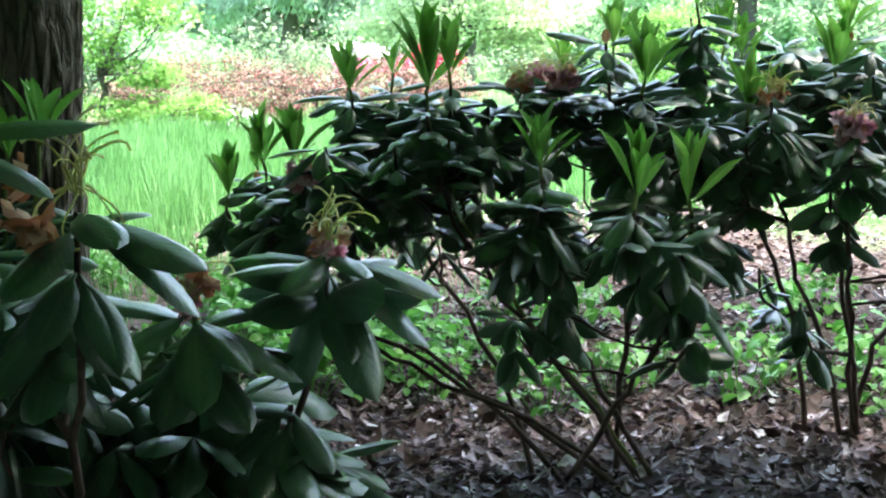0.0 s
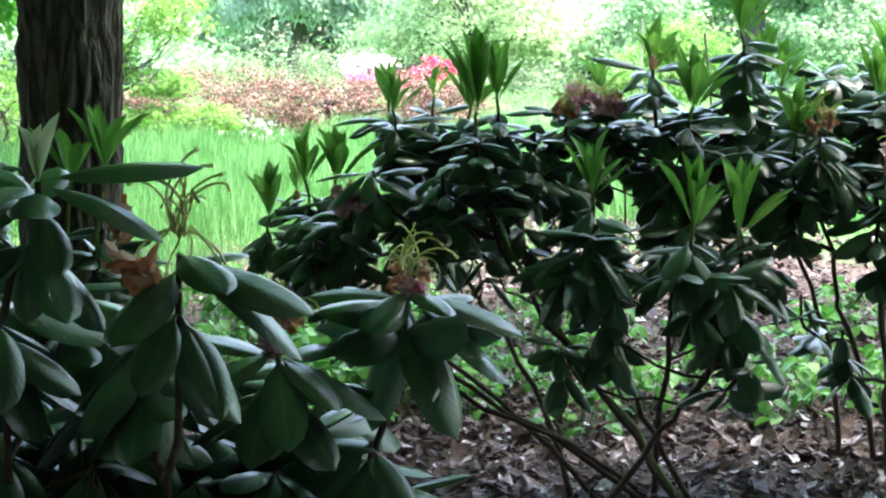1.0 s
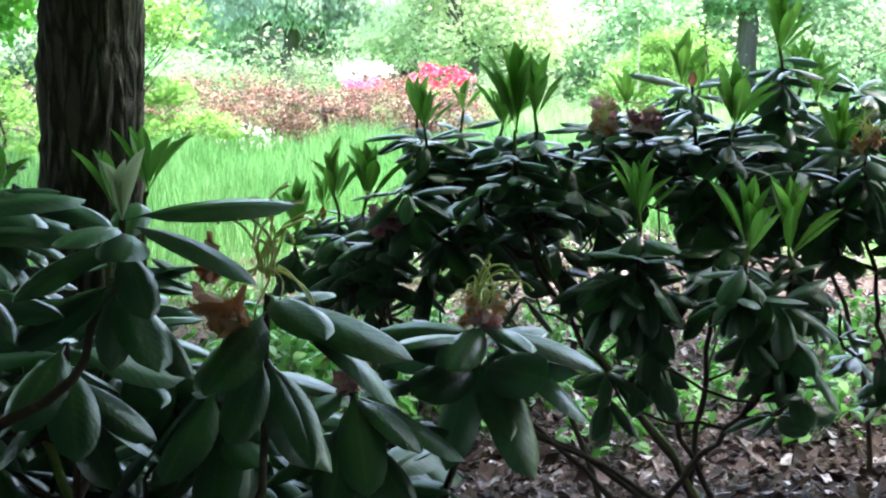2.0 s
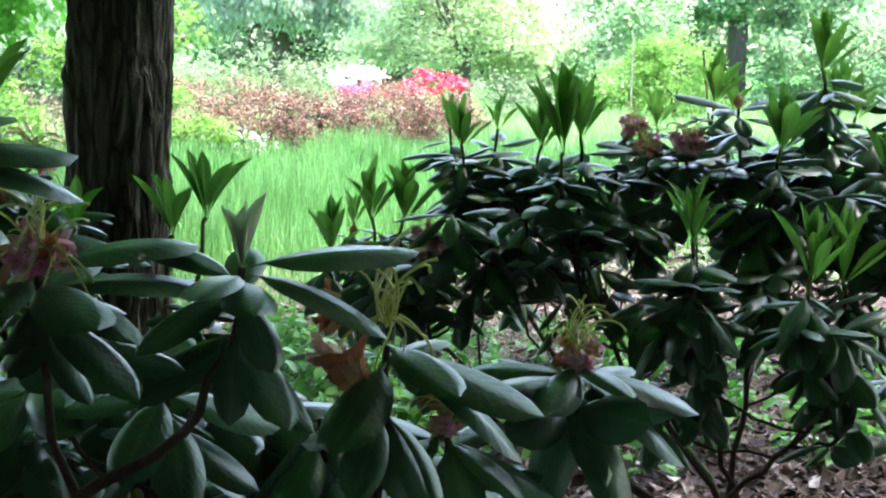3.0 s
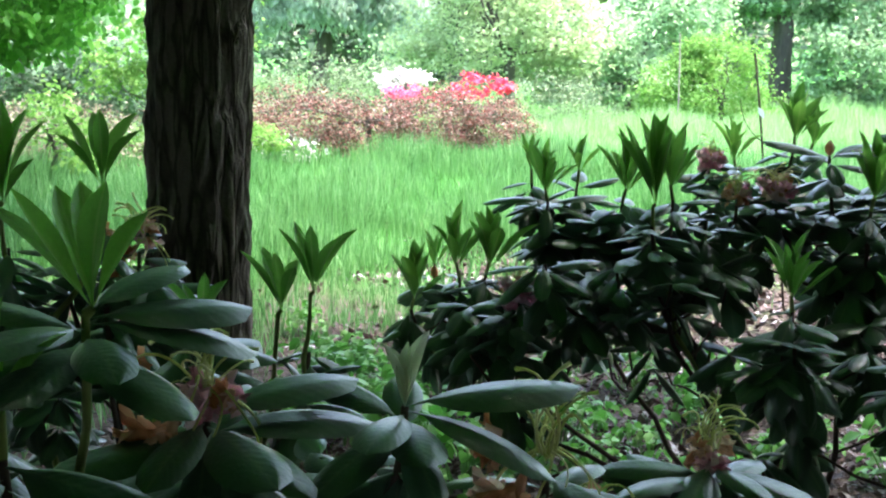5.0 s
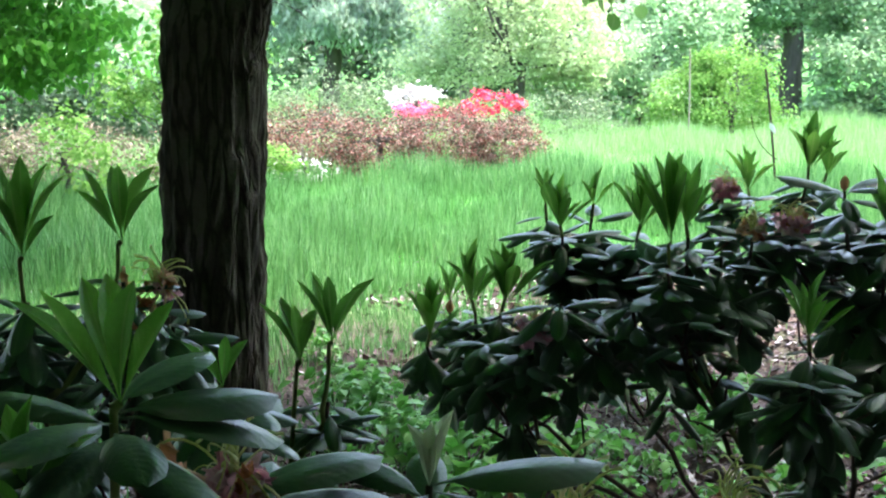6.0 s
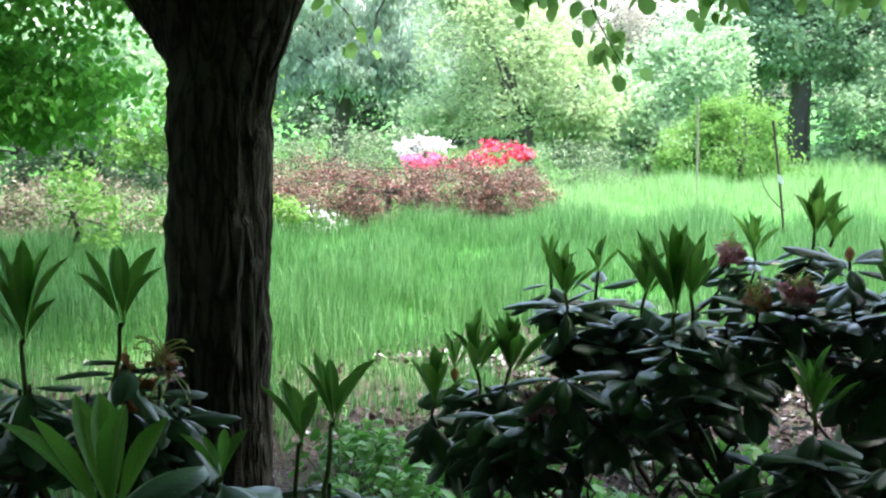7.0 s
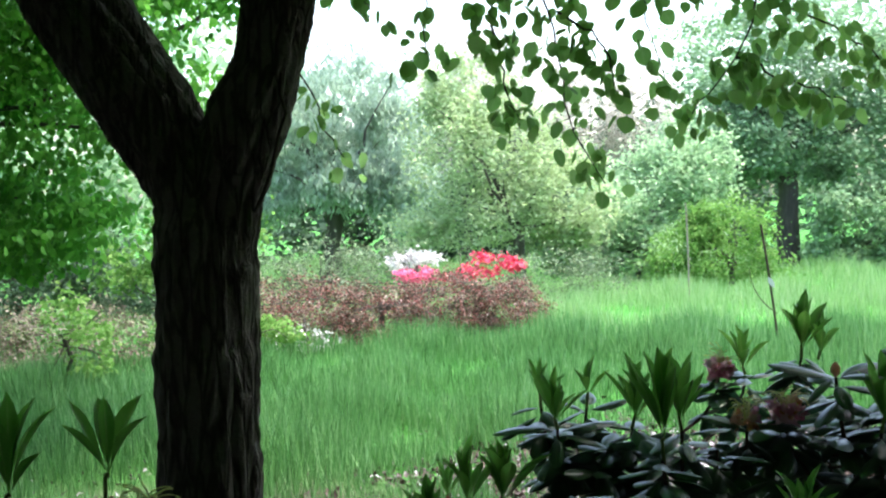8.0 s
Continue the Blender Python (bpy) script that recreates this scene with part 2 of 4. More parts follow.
def ground_material():
    """Brown humus under the shrubs that passes into grassy soil beyond."""
    m = bpy.data.materials.new("woodland soil and turf")
    m.use_nodes = True
    n, l = m.node_tree.nodes, m.node_tree.links
    b = n["Principled BSDF"]
    tex = n.new("ShaderNodeTexCoord")
    sep = n.new("ShaderNodeSeparateXYZ")
    l.new(tex.outputs["Object"], sep.inputs[0])
    edge = n.new("ShaderNodeTexNoise")
    edge.inputs["Scale"].default_value, edge.inputs["Detail"].default_value = 0.9, 5
    l.new(tex.outputs["Object"], edge.inputs["Vector"])
    shift = n.new("ShaderNodeMath")
    shift.operation, shift.inputs[1].default_value = "MULTIPLY_ADD", 4.0
    l.new(edge.outputs["Fac"], shift.inputs[0])
    l.new(sep.outputs[1], shift.inputs[2])
    where = n.new("ShaderNodeMapRange")
    where.inputs[1].default_value, where.inputs[2].default_value = 8.6, 10.2
    l.new(shift.outputs[0], where.inputs[0])
    fine = n.new("ShaderNodeTexNoise")
    fine.inputs["Scale"].default_value, fine.inputs["Detail"].default_value = 45, 8
    l.new(tex.outputs["Object"], fine.inputs["Vector"])
    soil = ramp_node(n, [(0.3, (0.028, 0.021, 0.018)), (0.55, (0.085, 0.064, 0.056)), (0.75, (0.20, 0.17, 0.165))])
    turf = ramp_node(n, [(0.3, (0.035, 0.13, 0.02)), (0.55, (0.06, 0.22, 0.04)), (0.8, (0.13, 0.33, 0.08))])
    l.new(fine.outputs["Fac"], soil.inputs[0])
    l.new(fine.outputs["Fac"], turf.inputs[0])
    mx = n.new("ShaderNodeMix")
    mx.data_type = "RGBA"
    l.new(where.outputs[0], mx.inputs[0])
    l.new(soil.outputs[0], mx.inputs[6])
    l.new(turf.outputs[0], mx.inputs[7])
    l.new(mx.outputs[2], b.inputs["Base Color"])
    bp = n.new("ShaderNodeBump")
    bp.inputs["Strength"].default_value, bp.inputs["Distance"].default_value = 0.8, 0.02
    l.new(fine.outputs["Fac"], bp.inputs["Height"])
    l.new(bp.outputs[0], b.inputs["Normal"])
    b.inputs["Roughness"].default_value = 0.95
    b.inputs["Specular IOR Level"].default_value = 0.1
    return m


M_GROUND = ground_material()
M_BARK = bark_material()


# ---- mesh tools ----
def mesh_of(name, verts, faces, material, uv=None, smooth=True):
    """A mesh from arrays; faces: rows of equal length."""
    verts, faces = np.asarray(verts, np.float32), np.asarray(faces, np.int32)
    me = bpy.data.meshes.new(name)
    k = faces.shape[1]
    me.vertices.add(len(verts))
    me.vertices.foreach_set("co", verts.ravel())
    me.loops.add(faces.size)
    me.loops.foreach_set("vertex_index", faces.ravel())
    me.polygons.add(len(faces))
    me.polygons.foreach_set("loop_start", np.arange(0, faces.size, k, dtype=np.int32))
    me.polygons.foreach_set("use_smooth", np.full(len(faces), smooth))
    if uv is not None:
        layer = me.uv_layers.new(name="UVMap")
        layer.data.foreach_set("uv", np.asarray(uv, np.float32)[faces.ravel()].ravel())
    me.update(calc_edges=True)
    me.validate()
    me.materials.append(material)
    return me


def part(name, me, parent, label="", m=None):
    ob = new(name, me)
    ob.parent = parent
    if m is not None:
        ob.matrix_basis = m
    if label:
        ob["label"] = label
    return ob


def thing(name, at, label, category, group="", kind=""):
    ob = new(name)
    ob.location = at
    ob.empty_display_size = 0.1
    return tagged(ob, label, category, group, kind)


def blade(stations, across, width, fold=0.15, curl=0.3, roll=0.2, belly=0.8, tip=0.9, stalk=0.06):
    """A leaf of length 1 along x: verts, quads, uv. fold lifts the halves, curl bends the tip down, roll turns the edges down."""
    v, uv = [], []
    for i in range(stations):
        s = i / (stations - 1)
        u = max(0.0, (s - stalk) / (1 - stalk))
        w = 0.5 * width * max(0.03, math.sin(math.pi * u ** belly) ** tip if 0 < u < 1 else 0.03)
        for j in range(across):
            q = 2 * j / (across - 1) - 1
            v.append((s - 0.25 * curl * s * s * s, q * w, fold * abs(q) * w - roll * q * q * w - curl * s * s))
            uv.append((s, j / (across - 1)))
    f = [(i * across + j, (i + 1) * across + j, (i + 1) * across + j + 1, i * across + j + 1) for i in range(stations - 1) for j in range(across - 1)]
    return np.array(v), np.array(f), np.array(uv)


def diamond(width):
    """The least leaf for distant crowns: one bent quad of length 1 along x."""
    v = np.array([(0, 0, 0), (0.45, -0.5 * width, 0.03), (1, 0, -0.12), (0.45, 0.5 * width, 0.03)])
    return v, np.array([(0, 1, 2, 3)]), np.array([(0, 0.5), (0.45, 0), (1, 0.5), (0.45, 1)], float)


def frames_of(axis, normal):
    """Rotation matrices (n, 3, 3) whose first column is axis and whose third is near normal."""
    x = axis / np.linalg.norm(axis, axis=1, keepdims=True)
    y = np.cross(normal, x)
    y /= np.linalg.norm(y, axis=1, keepdims=True) + 1e-9
    return np.stack((x, y, np.cross(x, y)), axis=2)


def scatter(template, rot, size, at):
    """Copies of one template joined: arrays of verts, faces, uv."""
    v, f, uv = template
    size = np.asarray(size)
    size = size[:, None, None] if size.ndim == 1 else size[:, None, :]
    out = np.einsum("nij,nkj->nki", rot, v[None] * size) + at[:, None, :]
    faces = (f[None] + (np.arange(len(at)) * len(v))[:, None, None]).reshape(-1, f.shape[1])
    return out.reshape(-1, 3), faces, np.tile(uv, (len(at), 1))


def joined(pieces):
    vs, fs, us, k = [], [], [], 0
    for v, f, u in pieces:
        vs.append(v), fs.append(f + k), us.append(u)
        k += len(v)
    return np.concatenate(vs), np.concatenate(fs), np.concatenate(us)


def tube(points, radii, sides=7):
    """A round, tapered stem along points."""
    p = np.array(points, float)
    d = np.gradient(p, axis=0)
    d /= np.linalg.norm(d, axis=1, keepdims=True) + 1e-9
    ref = np.array([0.31, 0.95, 0.05]) if abs(d[:, 1]).mean() < 0.8 else np.array([1.0, 0.1, 0.0])
    a = np.cross(d, ref)
    a /= np.linalg.norm(a, axis=1, keepdims=True) + 1e-9
    b = np.cross(d, a)
    ang = np.linspace(0, 2 * math.pi, sides, endpoint=False)
    r = np.asarray(radii, float)[:, None, None]
    v = p[:, None, :] + r * (np.cos(ang)[None, :, None] * a[:, None, :] + np.sin(ang)[None, :, None] * b[:, None, :])
    n = len(p)
    f = [(i * sides + j, i * sides + (j + 1) % sides, (i + 1) * sides + (j + 1) % sides, (i + 1) * sides + j) for i in range(n - 1) for j in range(sides)]
    uv = np.stack(np.meshgrid(np.linspace(0, 1, n), np.linspace(0, 1, sides), indexing="ij"), axis=2).reshape(-1, 2)
    return v.reshape(-1, 3), np.array(f), uv


def turn(at, az, pitch, twist, size):
    """A leaf's place: az round the stem, pitch above the level, both in degrees."""
    return Matrix.Translation(at) @ pose(0, 0, 0, 0, 0, az) @ pose(0, 0, 0, 0, -pitch, 0) @ pose(0, 0, 0, twist, 0, 0) @ Matrix.Diagonal((size, size, size, 1))


def bend(a, b, sag, steps=8, wob=0.0, seed=0):
    """Points from a to b that bow by the vector sag, a little crooked."""
    r = np.random.default_rng(seed)
    s = np.linspace(0, 1, steps)[:, None]
    p = np.array(a) * (1 - s) + np.array(b) * s + np.array(sag) * (4 * s * (1 - s))
    return p + wob * r.normal(size=p.shape) * np.sin(math.pi * s)


def height(x, y):
    """The ground: nearly level under the shrubs, rising gently to the meadow."""
    y = np.asarray(y, float)
    return 0.02 * np.clip(y - 3, 0, 12) + 0.015 * np.sin(1.3 * np.asarray(x) + 0.7 * y) + 0.012 * np.sin(2.9 * y - 1.1 * np.asarray(x))


# ---- ground ----
def build_ground():
    xs = np.concatenate((-np.geomspace(400, 6, 22), np.linspace(-5.6, 5.6, 57), np.geomspace(6, 400, 22)))
    ys = np.concatenate((-np.geomspace(400, 6, 18), np.linspace(-5.5, 20, 103), np.geomspace(20.5, 600, 24)))
    gx, gy = np.meshgrid(xs, ys, indexing="ij")
    v = np.stack((gx, gy, height(gx, gy)), axis=2).reshape(-1, 3)
    m = len(ys)
    f = [(i * m + j, (i + 1) * m + j, (i + 1) * m + j + 1, i * m + j + 1) for i in range(len(xs) - 1) for j in range(m - 1)]
    tagged(new("ground", mesh_of("ground", v, f, M_GROUND)), "brown woodland soil that passes into a green meadow", "ground", kind="structure")


build_ground()


def build_litter():
    """Curled dead leaves, thick under the shrubs and thinner towards the meadow."""
    kinds = [blade(3, 3, w, fold=fo, curl=c, roll=0.1) for w, fo, c in ((0.55, 0.5, 0.25), (0.65, -0.4, -0.2), (0.45, 0.7, 0.4), (0.7, 0.2, -0.35))]
    pieces = []
    for k, (x0, x1, y0, y1, count) in enumerate(((-2.2, 3.2, 1.2, 3.6, 11000), (-2.2, 3.6, 3.6, 6.0, 12000), (-3.2, 5.0, 6.0, 8.6, 7000), (-1.2, 2.4, 3.0, 4.6, 8000), (-0.9, 1.4, 6.2, 8.7, 6000))):
        for t in kinds:
            n = count // len(kinds)
            x, y = rng.uniform(x0, x1, n) + rng.normal(0, 0.5, n), rng.uniform(y0, y1, n) + rng.normal(0, 0.4, n)
            ang, tiltx, tilty = rng.uniform(0, 6.283, n), rng.normal(0, 0.28, n), rng.normal(0, 0.35, n)
            ax = np.stack((np.cos(ang), np.sin(ang), tiltx), axis=1)
            no = np.stack((tilty, rng.normal(0, 0.35, n), np.ones(n)), axis=1)
            keep = ~((x < -0.9 + 0.3 * np.sin(4 * y)) & (y > 4.4)) | (rng.uniform(size=n) < 0.12)
            x, y, ax, no, n = x[keep], y[keep], ax[keep], no[keep], int(keep.sum())
            at = np.stack((x, y, height(x, y) + rng.uniform(0.005, 0.035, n)), axis=1)
            pieces.append(scatter(t, frames_of(ax, no), rng.uniform(0.022, 0.070, n), at))
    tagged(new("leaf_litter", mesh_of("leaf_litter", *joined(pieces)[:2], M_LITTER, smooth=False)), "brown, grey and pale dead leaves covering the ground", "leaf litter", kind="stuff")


build_litter()


def build_grass():
    t = blade(4, 2, 1.0, fold=0, curl=0.12, roll=0, belly=0.55, tip=0.6, stalk=0.0)
    pieces, far = [], []
    for x0, x1, y0, y1, count, tall, wide in ((-4.2, -1.35, 4.6, 8.2, 11000, 0.22, 0.006), (-1.4, 0.6, 6.0, 8.2, 5000, 0.16, 0.005), (-1.6, 0.3, 4.7, 6.8, 9500, 0.12, 0.005), (-4.5, 4.5, 7.8, 10.5, 62000, 0.23, 0.0068), (-5.5, 6.0, 10.2, 12.6, 54000, 0.29, 0.0080), (-6, 9.5, 12.4, 20, 60000, 0.24, 0.009), (-8, 13, 20, 29, 30000, 0.30, 0.012)):
        x, y = rng.uniform(x0, x1, count) + rng.normal(0, 0.3, count), rng.uniform(y0, y1, count) + rng.normal(0, 0.35, count)
        tuft = np.sin(3.1 * x + 1.7 * y) * np.sin(2.3 * y - 1.9 * x) + 0.6 * np.sin(0.9 * x + 1.1 * y)
        keep = rng.uniform(-1.6, 1.2, count) < tuft + 0.8
        bare = ((x > np.where(y > 6.9, -0.85, -0.60) + 0.25 * np.sin(5 * y)) & (y < 8.45 + 0.35 * np.sin(4 * x))) | (((x + 0.95) / 0.35) ** 2 + ((y - 5.6) / 0.5) ** 2 < 1)
        keep &= ~bare | (rng.uniform(size=count) < 0.14)
        x, y, tuft = x[keep], y[keep], tuft[keep]
        n = len(x)
        ax = np.stack((rng.normal(0, 0.17, n), rng.normal(0, 0.17, n), np.ones(n)), axis=1)
        ang = rng.uniform(0, 6.283, n)
        no = np.stack((np.cos(ang), np.sin(ang), np.zeros(n)), axis=1)
        h = tall * rng.uniform(0.45, 1.2, n) * (1 + 0.45 * tuft)
        size = np.stack((h, np.full(n, wide) * rng.uniform(0.7, 1.4, n), h), axis=1)
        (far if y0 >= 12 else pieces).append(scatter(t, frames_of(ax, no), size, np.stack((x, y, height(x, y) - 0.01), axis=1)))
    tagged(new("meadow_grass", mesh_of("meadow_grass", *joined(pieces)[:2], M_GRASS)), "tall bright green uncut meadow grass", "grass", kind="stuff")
    tagged(new("meadow_grass", mesh_of("meadow_grass", *joined(far)[:2], M_WASHED_GRASS)), "pale far meadow grass with washed-out sunlight in its colour", "grass", kind="stuff")


build_grass()


# ---- the forked tree ----
HANGING = [mesh_of("leaf", v, f, M_LINDEN, u) for v, f, u in (blade(9, 5, w, fold=0.12, curl=c, roll=0.1, belly=0.72, tip=0.55, stalk=0.16) for w, c in ((0.74, 0.25), (0.80, 0.1), (0.68, 0.4)))]


def leaves_on(points, size, template, spread=0.5, droop=0.7, seed=1):
    """Leaves hung about points: arrays."""
    r = np.random.default_rng(seed)
    n = len(points)
    ang = r.uniform(0, 6.283, n)
    ax = np.stack((np.cos(ang), np.sin(ang), -droop + r.normal(0, 0.35, n)), axis=1)
    no = np.stack((r.normal(0, spread, n), r.normal(0, spread, n), np.ones(n)), axis=1)
    return scatter(template, frames_of(ax, no), size * r.uniform(0.7, 1.25, n), points)


def bark_relief(me, axes, depth, fine):
    """Vertical furrows pressed into a trunk: noise drawn out along the nearest axis."""
    n = len(me.vertices)
    co, no = np.empty(n * 3, np.float32), np.empty(n * 3, np.float32)
    me.vertices.foreach_get("co", co)
    me.vertex_normals.foreach_get("vector", no)
    co, no = co.reshape(-1, 3), no.reshape(-1, 3)
    best, shift = np.full(n, 1e9), np.zeros((n, 2))
    trunk = axes[0]
    base = np.stack([np.interp(co[:, 2], [p[2] for p in trunk], [p[k] for p in trunk]) for k in (0, 1)], axis=1)
    for line in axes[1:]:
        mid = np.stack([np.interp(co[:, 2], [p[2] for p in line], [p[k] for p in line]) for k in (0, 1)], axis=1)
        d = np.linalg.norm(co[:, :2] - mid, axis=1)
        near = d < best
        best[near], shift[near] = d[near], mid[near]
    blend = np.clip((co[:, 2:] - 1.25) / 0.5, 0, 1)
    q = co.copy()
    q[:, :2] -= base * (1 - blend) + shift * blend
    q *= (fine, fine, fine * 0.14)
    for i in range(n):
        p = Vector(q[i])
        ridge = 0.8 - 2.2 * abs(noise.noise(p)) - 0.9 * abs(noise.noise(p * 2.3)) + 0.35 * noise.noise(p * 5.1) + 0.4 * noise.noise(p * 0.35)
        co[i] += no[i] * depth * ridge
    me.vertices.foreach_set("co", co.ravel())
    me.update()


def fused(name, tubes, voxel, material):
    """Tubes melted into one skin."""
    v, f, _ = joined(tubes)
    ob = new(name, mesh_of(name, v, f, material))
    mod = ob.modifiers.new("skin", "REMESH")
    mod.mode, mod.voxel_size, mod.use_smooth_shade = "VOXEL", voxel, True
    me = bpy.data.meshes.new_from_object(ob.evaluated_get(bpy.context.evaluated_depsgraph_get()))
    bpy.data.objects.remove(ob)
    return me


def closed(t, sides):
    """A tube with its ends shut by fans of quads, so that it is solid."""
    v, f, uv = t
    n = len(v) // sides
    ends = []
    for ring in (0, n - 1):
        base = ring * sides
        for j in range(1, sides - 2, 2):
            q = (base, base + j, base + j + 1, base + j + 2)
            ends.append(q if ring else q[::-1])
    return v, np.concatenate((f, np.array(ends))), uv


def build_forked_tree():
    tree = thing("forked_tree", (-1.20, 3.70, 0), "dark furrowed trunk that forks low into two limbs", "tree")
    base = Vector(tree.location)
    z = np.linspace(-0.1, 1.80, 24)
    trunk = np.stack((np.interp(z, (0, 0.75, 1.25, 1.75), (-1.21, -1.205, -1.20, -1.195)), np.full(24, 3.70), z), axis=1)
    rad = np.interp(z, (-0.1, 0.1, 0.4, 0.8, 1.2, 1.45, 1.55, 1.7, 1.80), (0.22, 0.175, 0.150, 0.138, 0.138, 0.140, 0.132, 0.09, 0.02))
    left = np.array([(-1.20, 3.70, 1.10), (-1.20, 3.70, 1.45), (-1.215, 3.71, 1.66), (-1.335, 3.72, 1.88), (-1.54, 3.74, 2.19), (-1.80, 3.79, 2.6), (-2.2, 3.95, 3.5), (-2.5, 4.2, 4.6)])
    right = np.array([(-1.19, 3.70, 1.10), (-1.175, 3.69, 1.45), (-1.12, 3.68, 1.68), (-1.055, 3.67, 1.86), (-0.995, 3.66, 2.0), (-0.95, 3.64, 2.2), (-0.84, 3.62, 2.6), (-0.7, 3.7, 3.4), (-0.5, 3.9, 4.6)])
    knob = np.array([(-1.04, 3.67, 1.74), (-1.025, 3.67, 1.80), (-1.02, 3.67, 1.86)])
    sides = 21
    me = fused("trunk", [closed(tube(trunk, rad, sides), sides), closed(tube(left, (0.08, 0.116, 0.112, 0.124, 0.130, 0.12, 0.10, 0.07), sides), sides), closed(tube(right, (0.08, 0.106, 0.100, 0.106, 0.086, 0.092, 0.08, 0.075, 0.055), sides), sides), closed(tube(knob, (0.03, 0.052, 0.02), sides), sides)], 0.010, M_BARK)
    bark_relief(me, [trunk.tolist(), left.tolist(), right.tolist()], 0.016, 26)
    me.transform(Matrix.Translation(-base))
    me.materials.clear()
    me.materials.append(M_BARK)
    part("trunk", me, tree)
    v, f, _ = tube(bend((-0.955, 3.60, 2.02), (-1.035, 3.60, 1.60), (0.035, -0.01, 0), 9, 0.004, 3), np.linspace(0.004, 0.006, 9), 6)
    part("climbing_stem", mesh_of("climbing_stem", v - np.array(base), f, M_STEM), tree)
    # boughs that reach over the shrubs, and an unseen canopy added to shade them
    r = np.random.default_rng(3)
    starts = [(-2.3, 4.1, 3.5), (-0.7, 3.8, 3.4), (-0.5, 3.9, 4.5), (-2.6, 4.3, 4.6), (-0.7, 3.8, 3.4)]
    ends = [(-4.5, 2.0, 4.4), (1.8, 1.4, 4.2), (2.6, 5.2, 4.6), (-3.6, 6.0, 5.2), (0.2, 6.2, 3.5)]
    for i, (a, b) in enumerate(zip(starts, ends)):
        t = tube(bend(a, b, (0, 0, 0.3), 9, 0.05, i), np.linspace(0.05, 0.012, 9), 6)
        part("bough", mesh_of("bough", t[0] - np.array(base), t[1], M_BARK), tree)
    n = 44000
    pts = np.stack((r.uniform(-10, 9, n), r.uniform(-9.0, 12.0, n), 3.4 + r.uniform(0, 2.4, n)), axis=1)
    # Canopy edges drawn to set where ground and shrubs lie in shade.
    edge = np.where(pts[:, 0] > 0.3, r.uniform(3.2, 4.8, n), r.uniform(4.2, 6.6, n))
    edge = np.where(pts[:, 0] < -2.2, r.uniform(6.5, 10.0, n), edge)
    edge = np.where((pts[:, 0] > -2.2) & (pts[:, 0] < -0.3), edge + 0.8, edge)
    pts = pts[edge > pts[:, 1] - 0.4 * np.sin(1.7 * pts[:, 0]) - 0.3 * np.sin(4.1 * pts[:, 0] + 1)]
    # Thinned hole placed to let more sky onto the near shrub.
    gap = ((pts[:, 0] + 0.9) / 1.0) ** 2 + ((pts[:, 1] - 1.2) / 1.0) ** 2
    pts = pts[(gap > 1) | (r.uniform(size=len(pts)) < 0.7)]
    # Extra low leaves out of view, added to hide sky from the broad shrub.
    pts = np.concatenate((pts, np.stack((r.uniform(-1, 4, 320), r.uniform(4.8, 6.2, 320), r.uniform(2.85, 3.5, 320)), axis=1)))
    thin = diamond(0.85)
    v, f, uv = leaves_on(pts, 0.40, thin, droop=0.3, seed=5)
    tagged(part("crown", mesh_of("crown", v - np.array(base), f, M_BROAD, uv), tree), kind="stuff")
    # twigs that hang into view
    sprays = [([(-0.37, 5, 2.65), (-0.37, 5, 2.35), (-0.39, 5, 2.27), (-0.32, 5, 2.13)], 22, 0.06), ([(-0.38, 5, 2.3), (-0.34, 5, 2.06), (-0.28, 5, 1.87)], 22, 0.06),
              ([(-0.22, 5, 2.65), (-0.19, 5, 2.35), (-0.13, 5, 2.22), (-0.11, 5, 1.93), (0.03, 5, 1.66)], 62, 0.065), ([(-0.13, 5, 2.3), (0.03, 4.95, 2.18), (0.08, 4.95, 1.98)], 22, 0.05),
              ([(0.66, 5.05, 2.65), (0.61, 5, 2.32), (0.54, 5, 2.13), (0.39, 5, 1.98), (0.34, 5, 1.88)], 42, 0.06), ([(0.52, 5, 2.11), (0.72, 5, 2.02), (0.93, 5, 1.93)], 40, 0.06),
              ([(0.6, 5, 2.5), (0.69, 5, 2.31), (0.93, 5, 2.18), (1.08, 5, 2.07), (1.3, 5.05, 1.98)], 60, 0.075), ([(-0.85, 5, 2.7), (-0.85, 5, 2.42), (-0.83, 5, 2.30)], 12, 0.05),
              ([(-0.6, 5, 2.7), (-0.62, 5, 2.42), (-0.61, 5, 2.14)], 16, 0.05), ([(0.1, 5, 2.65), (0.18, 5, 2.35), (0.26, 5, 2.05)], 16, 0.06),
              ([(-0.35, 5.1, 2.7), (0.2, 5.1, 2.45), (0.75, 5.1, 2.4)], 40, 0.09), ([(-1.35, 6.0, 2.5), (-1.14, 6.0, 1.98), (-1.0, 6.0, 1.74)], 16, 0.05)]
    for i, (line, count, wide) in enumerate(sprays):
        line, count = np.array(line, float), int(1.7 * count)
        s = np.linspace(0, len(line) - 1, 12)
        p = np.stack([np.interp(s, np.arange(len(line)), line[:, k]) for k in range(3)], axis=1)
        p[1:-1] = 0.25 * p[:-2] + 0.5 * p[1:-1] + 0.25 * p[2:] + r.normal(0, 0.008, (10, 3))
        t = tube(p, np.linspace(0.006, 0.002, 12), 5)
        twig = part("twig", mesh_of("twig", t[0] - np.array(base), t[1], M_BARK), tree)
        s = r.uniform(0.1, 1.0, count) * 10.99
        k = s.astype(int)
        at = p[k] + (s - k)[:, None] * (p[k + 1] - p[k]) + r.normal(0, wide, (count, 3)) * (1, 1, 0.6) - (0, 0, 0.02)
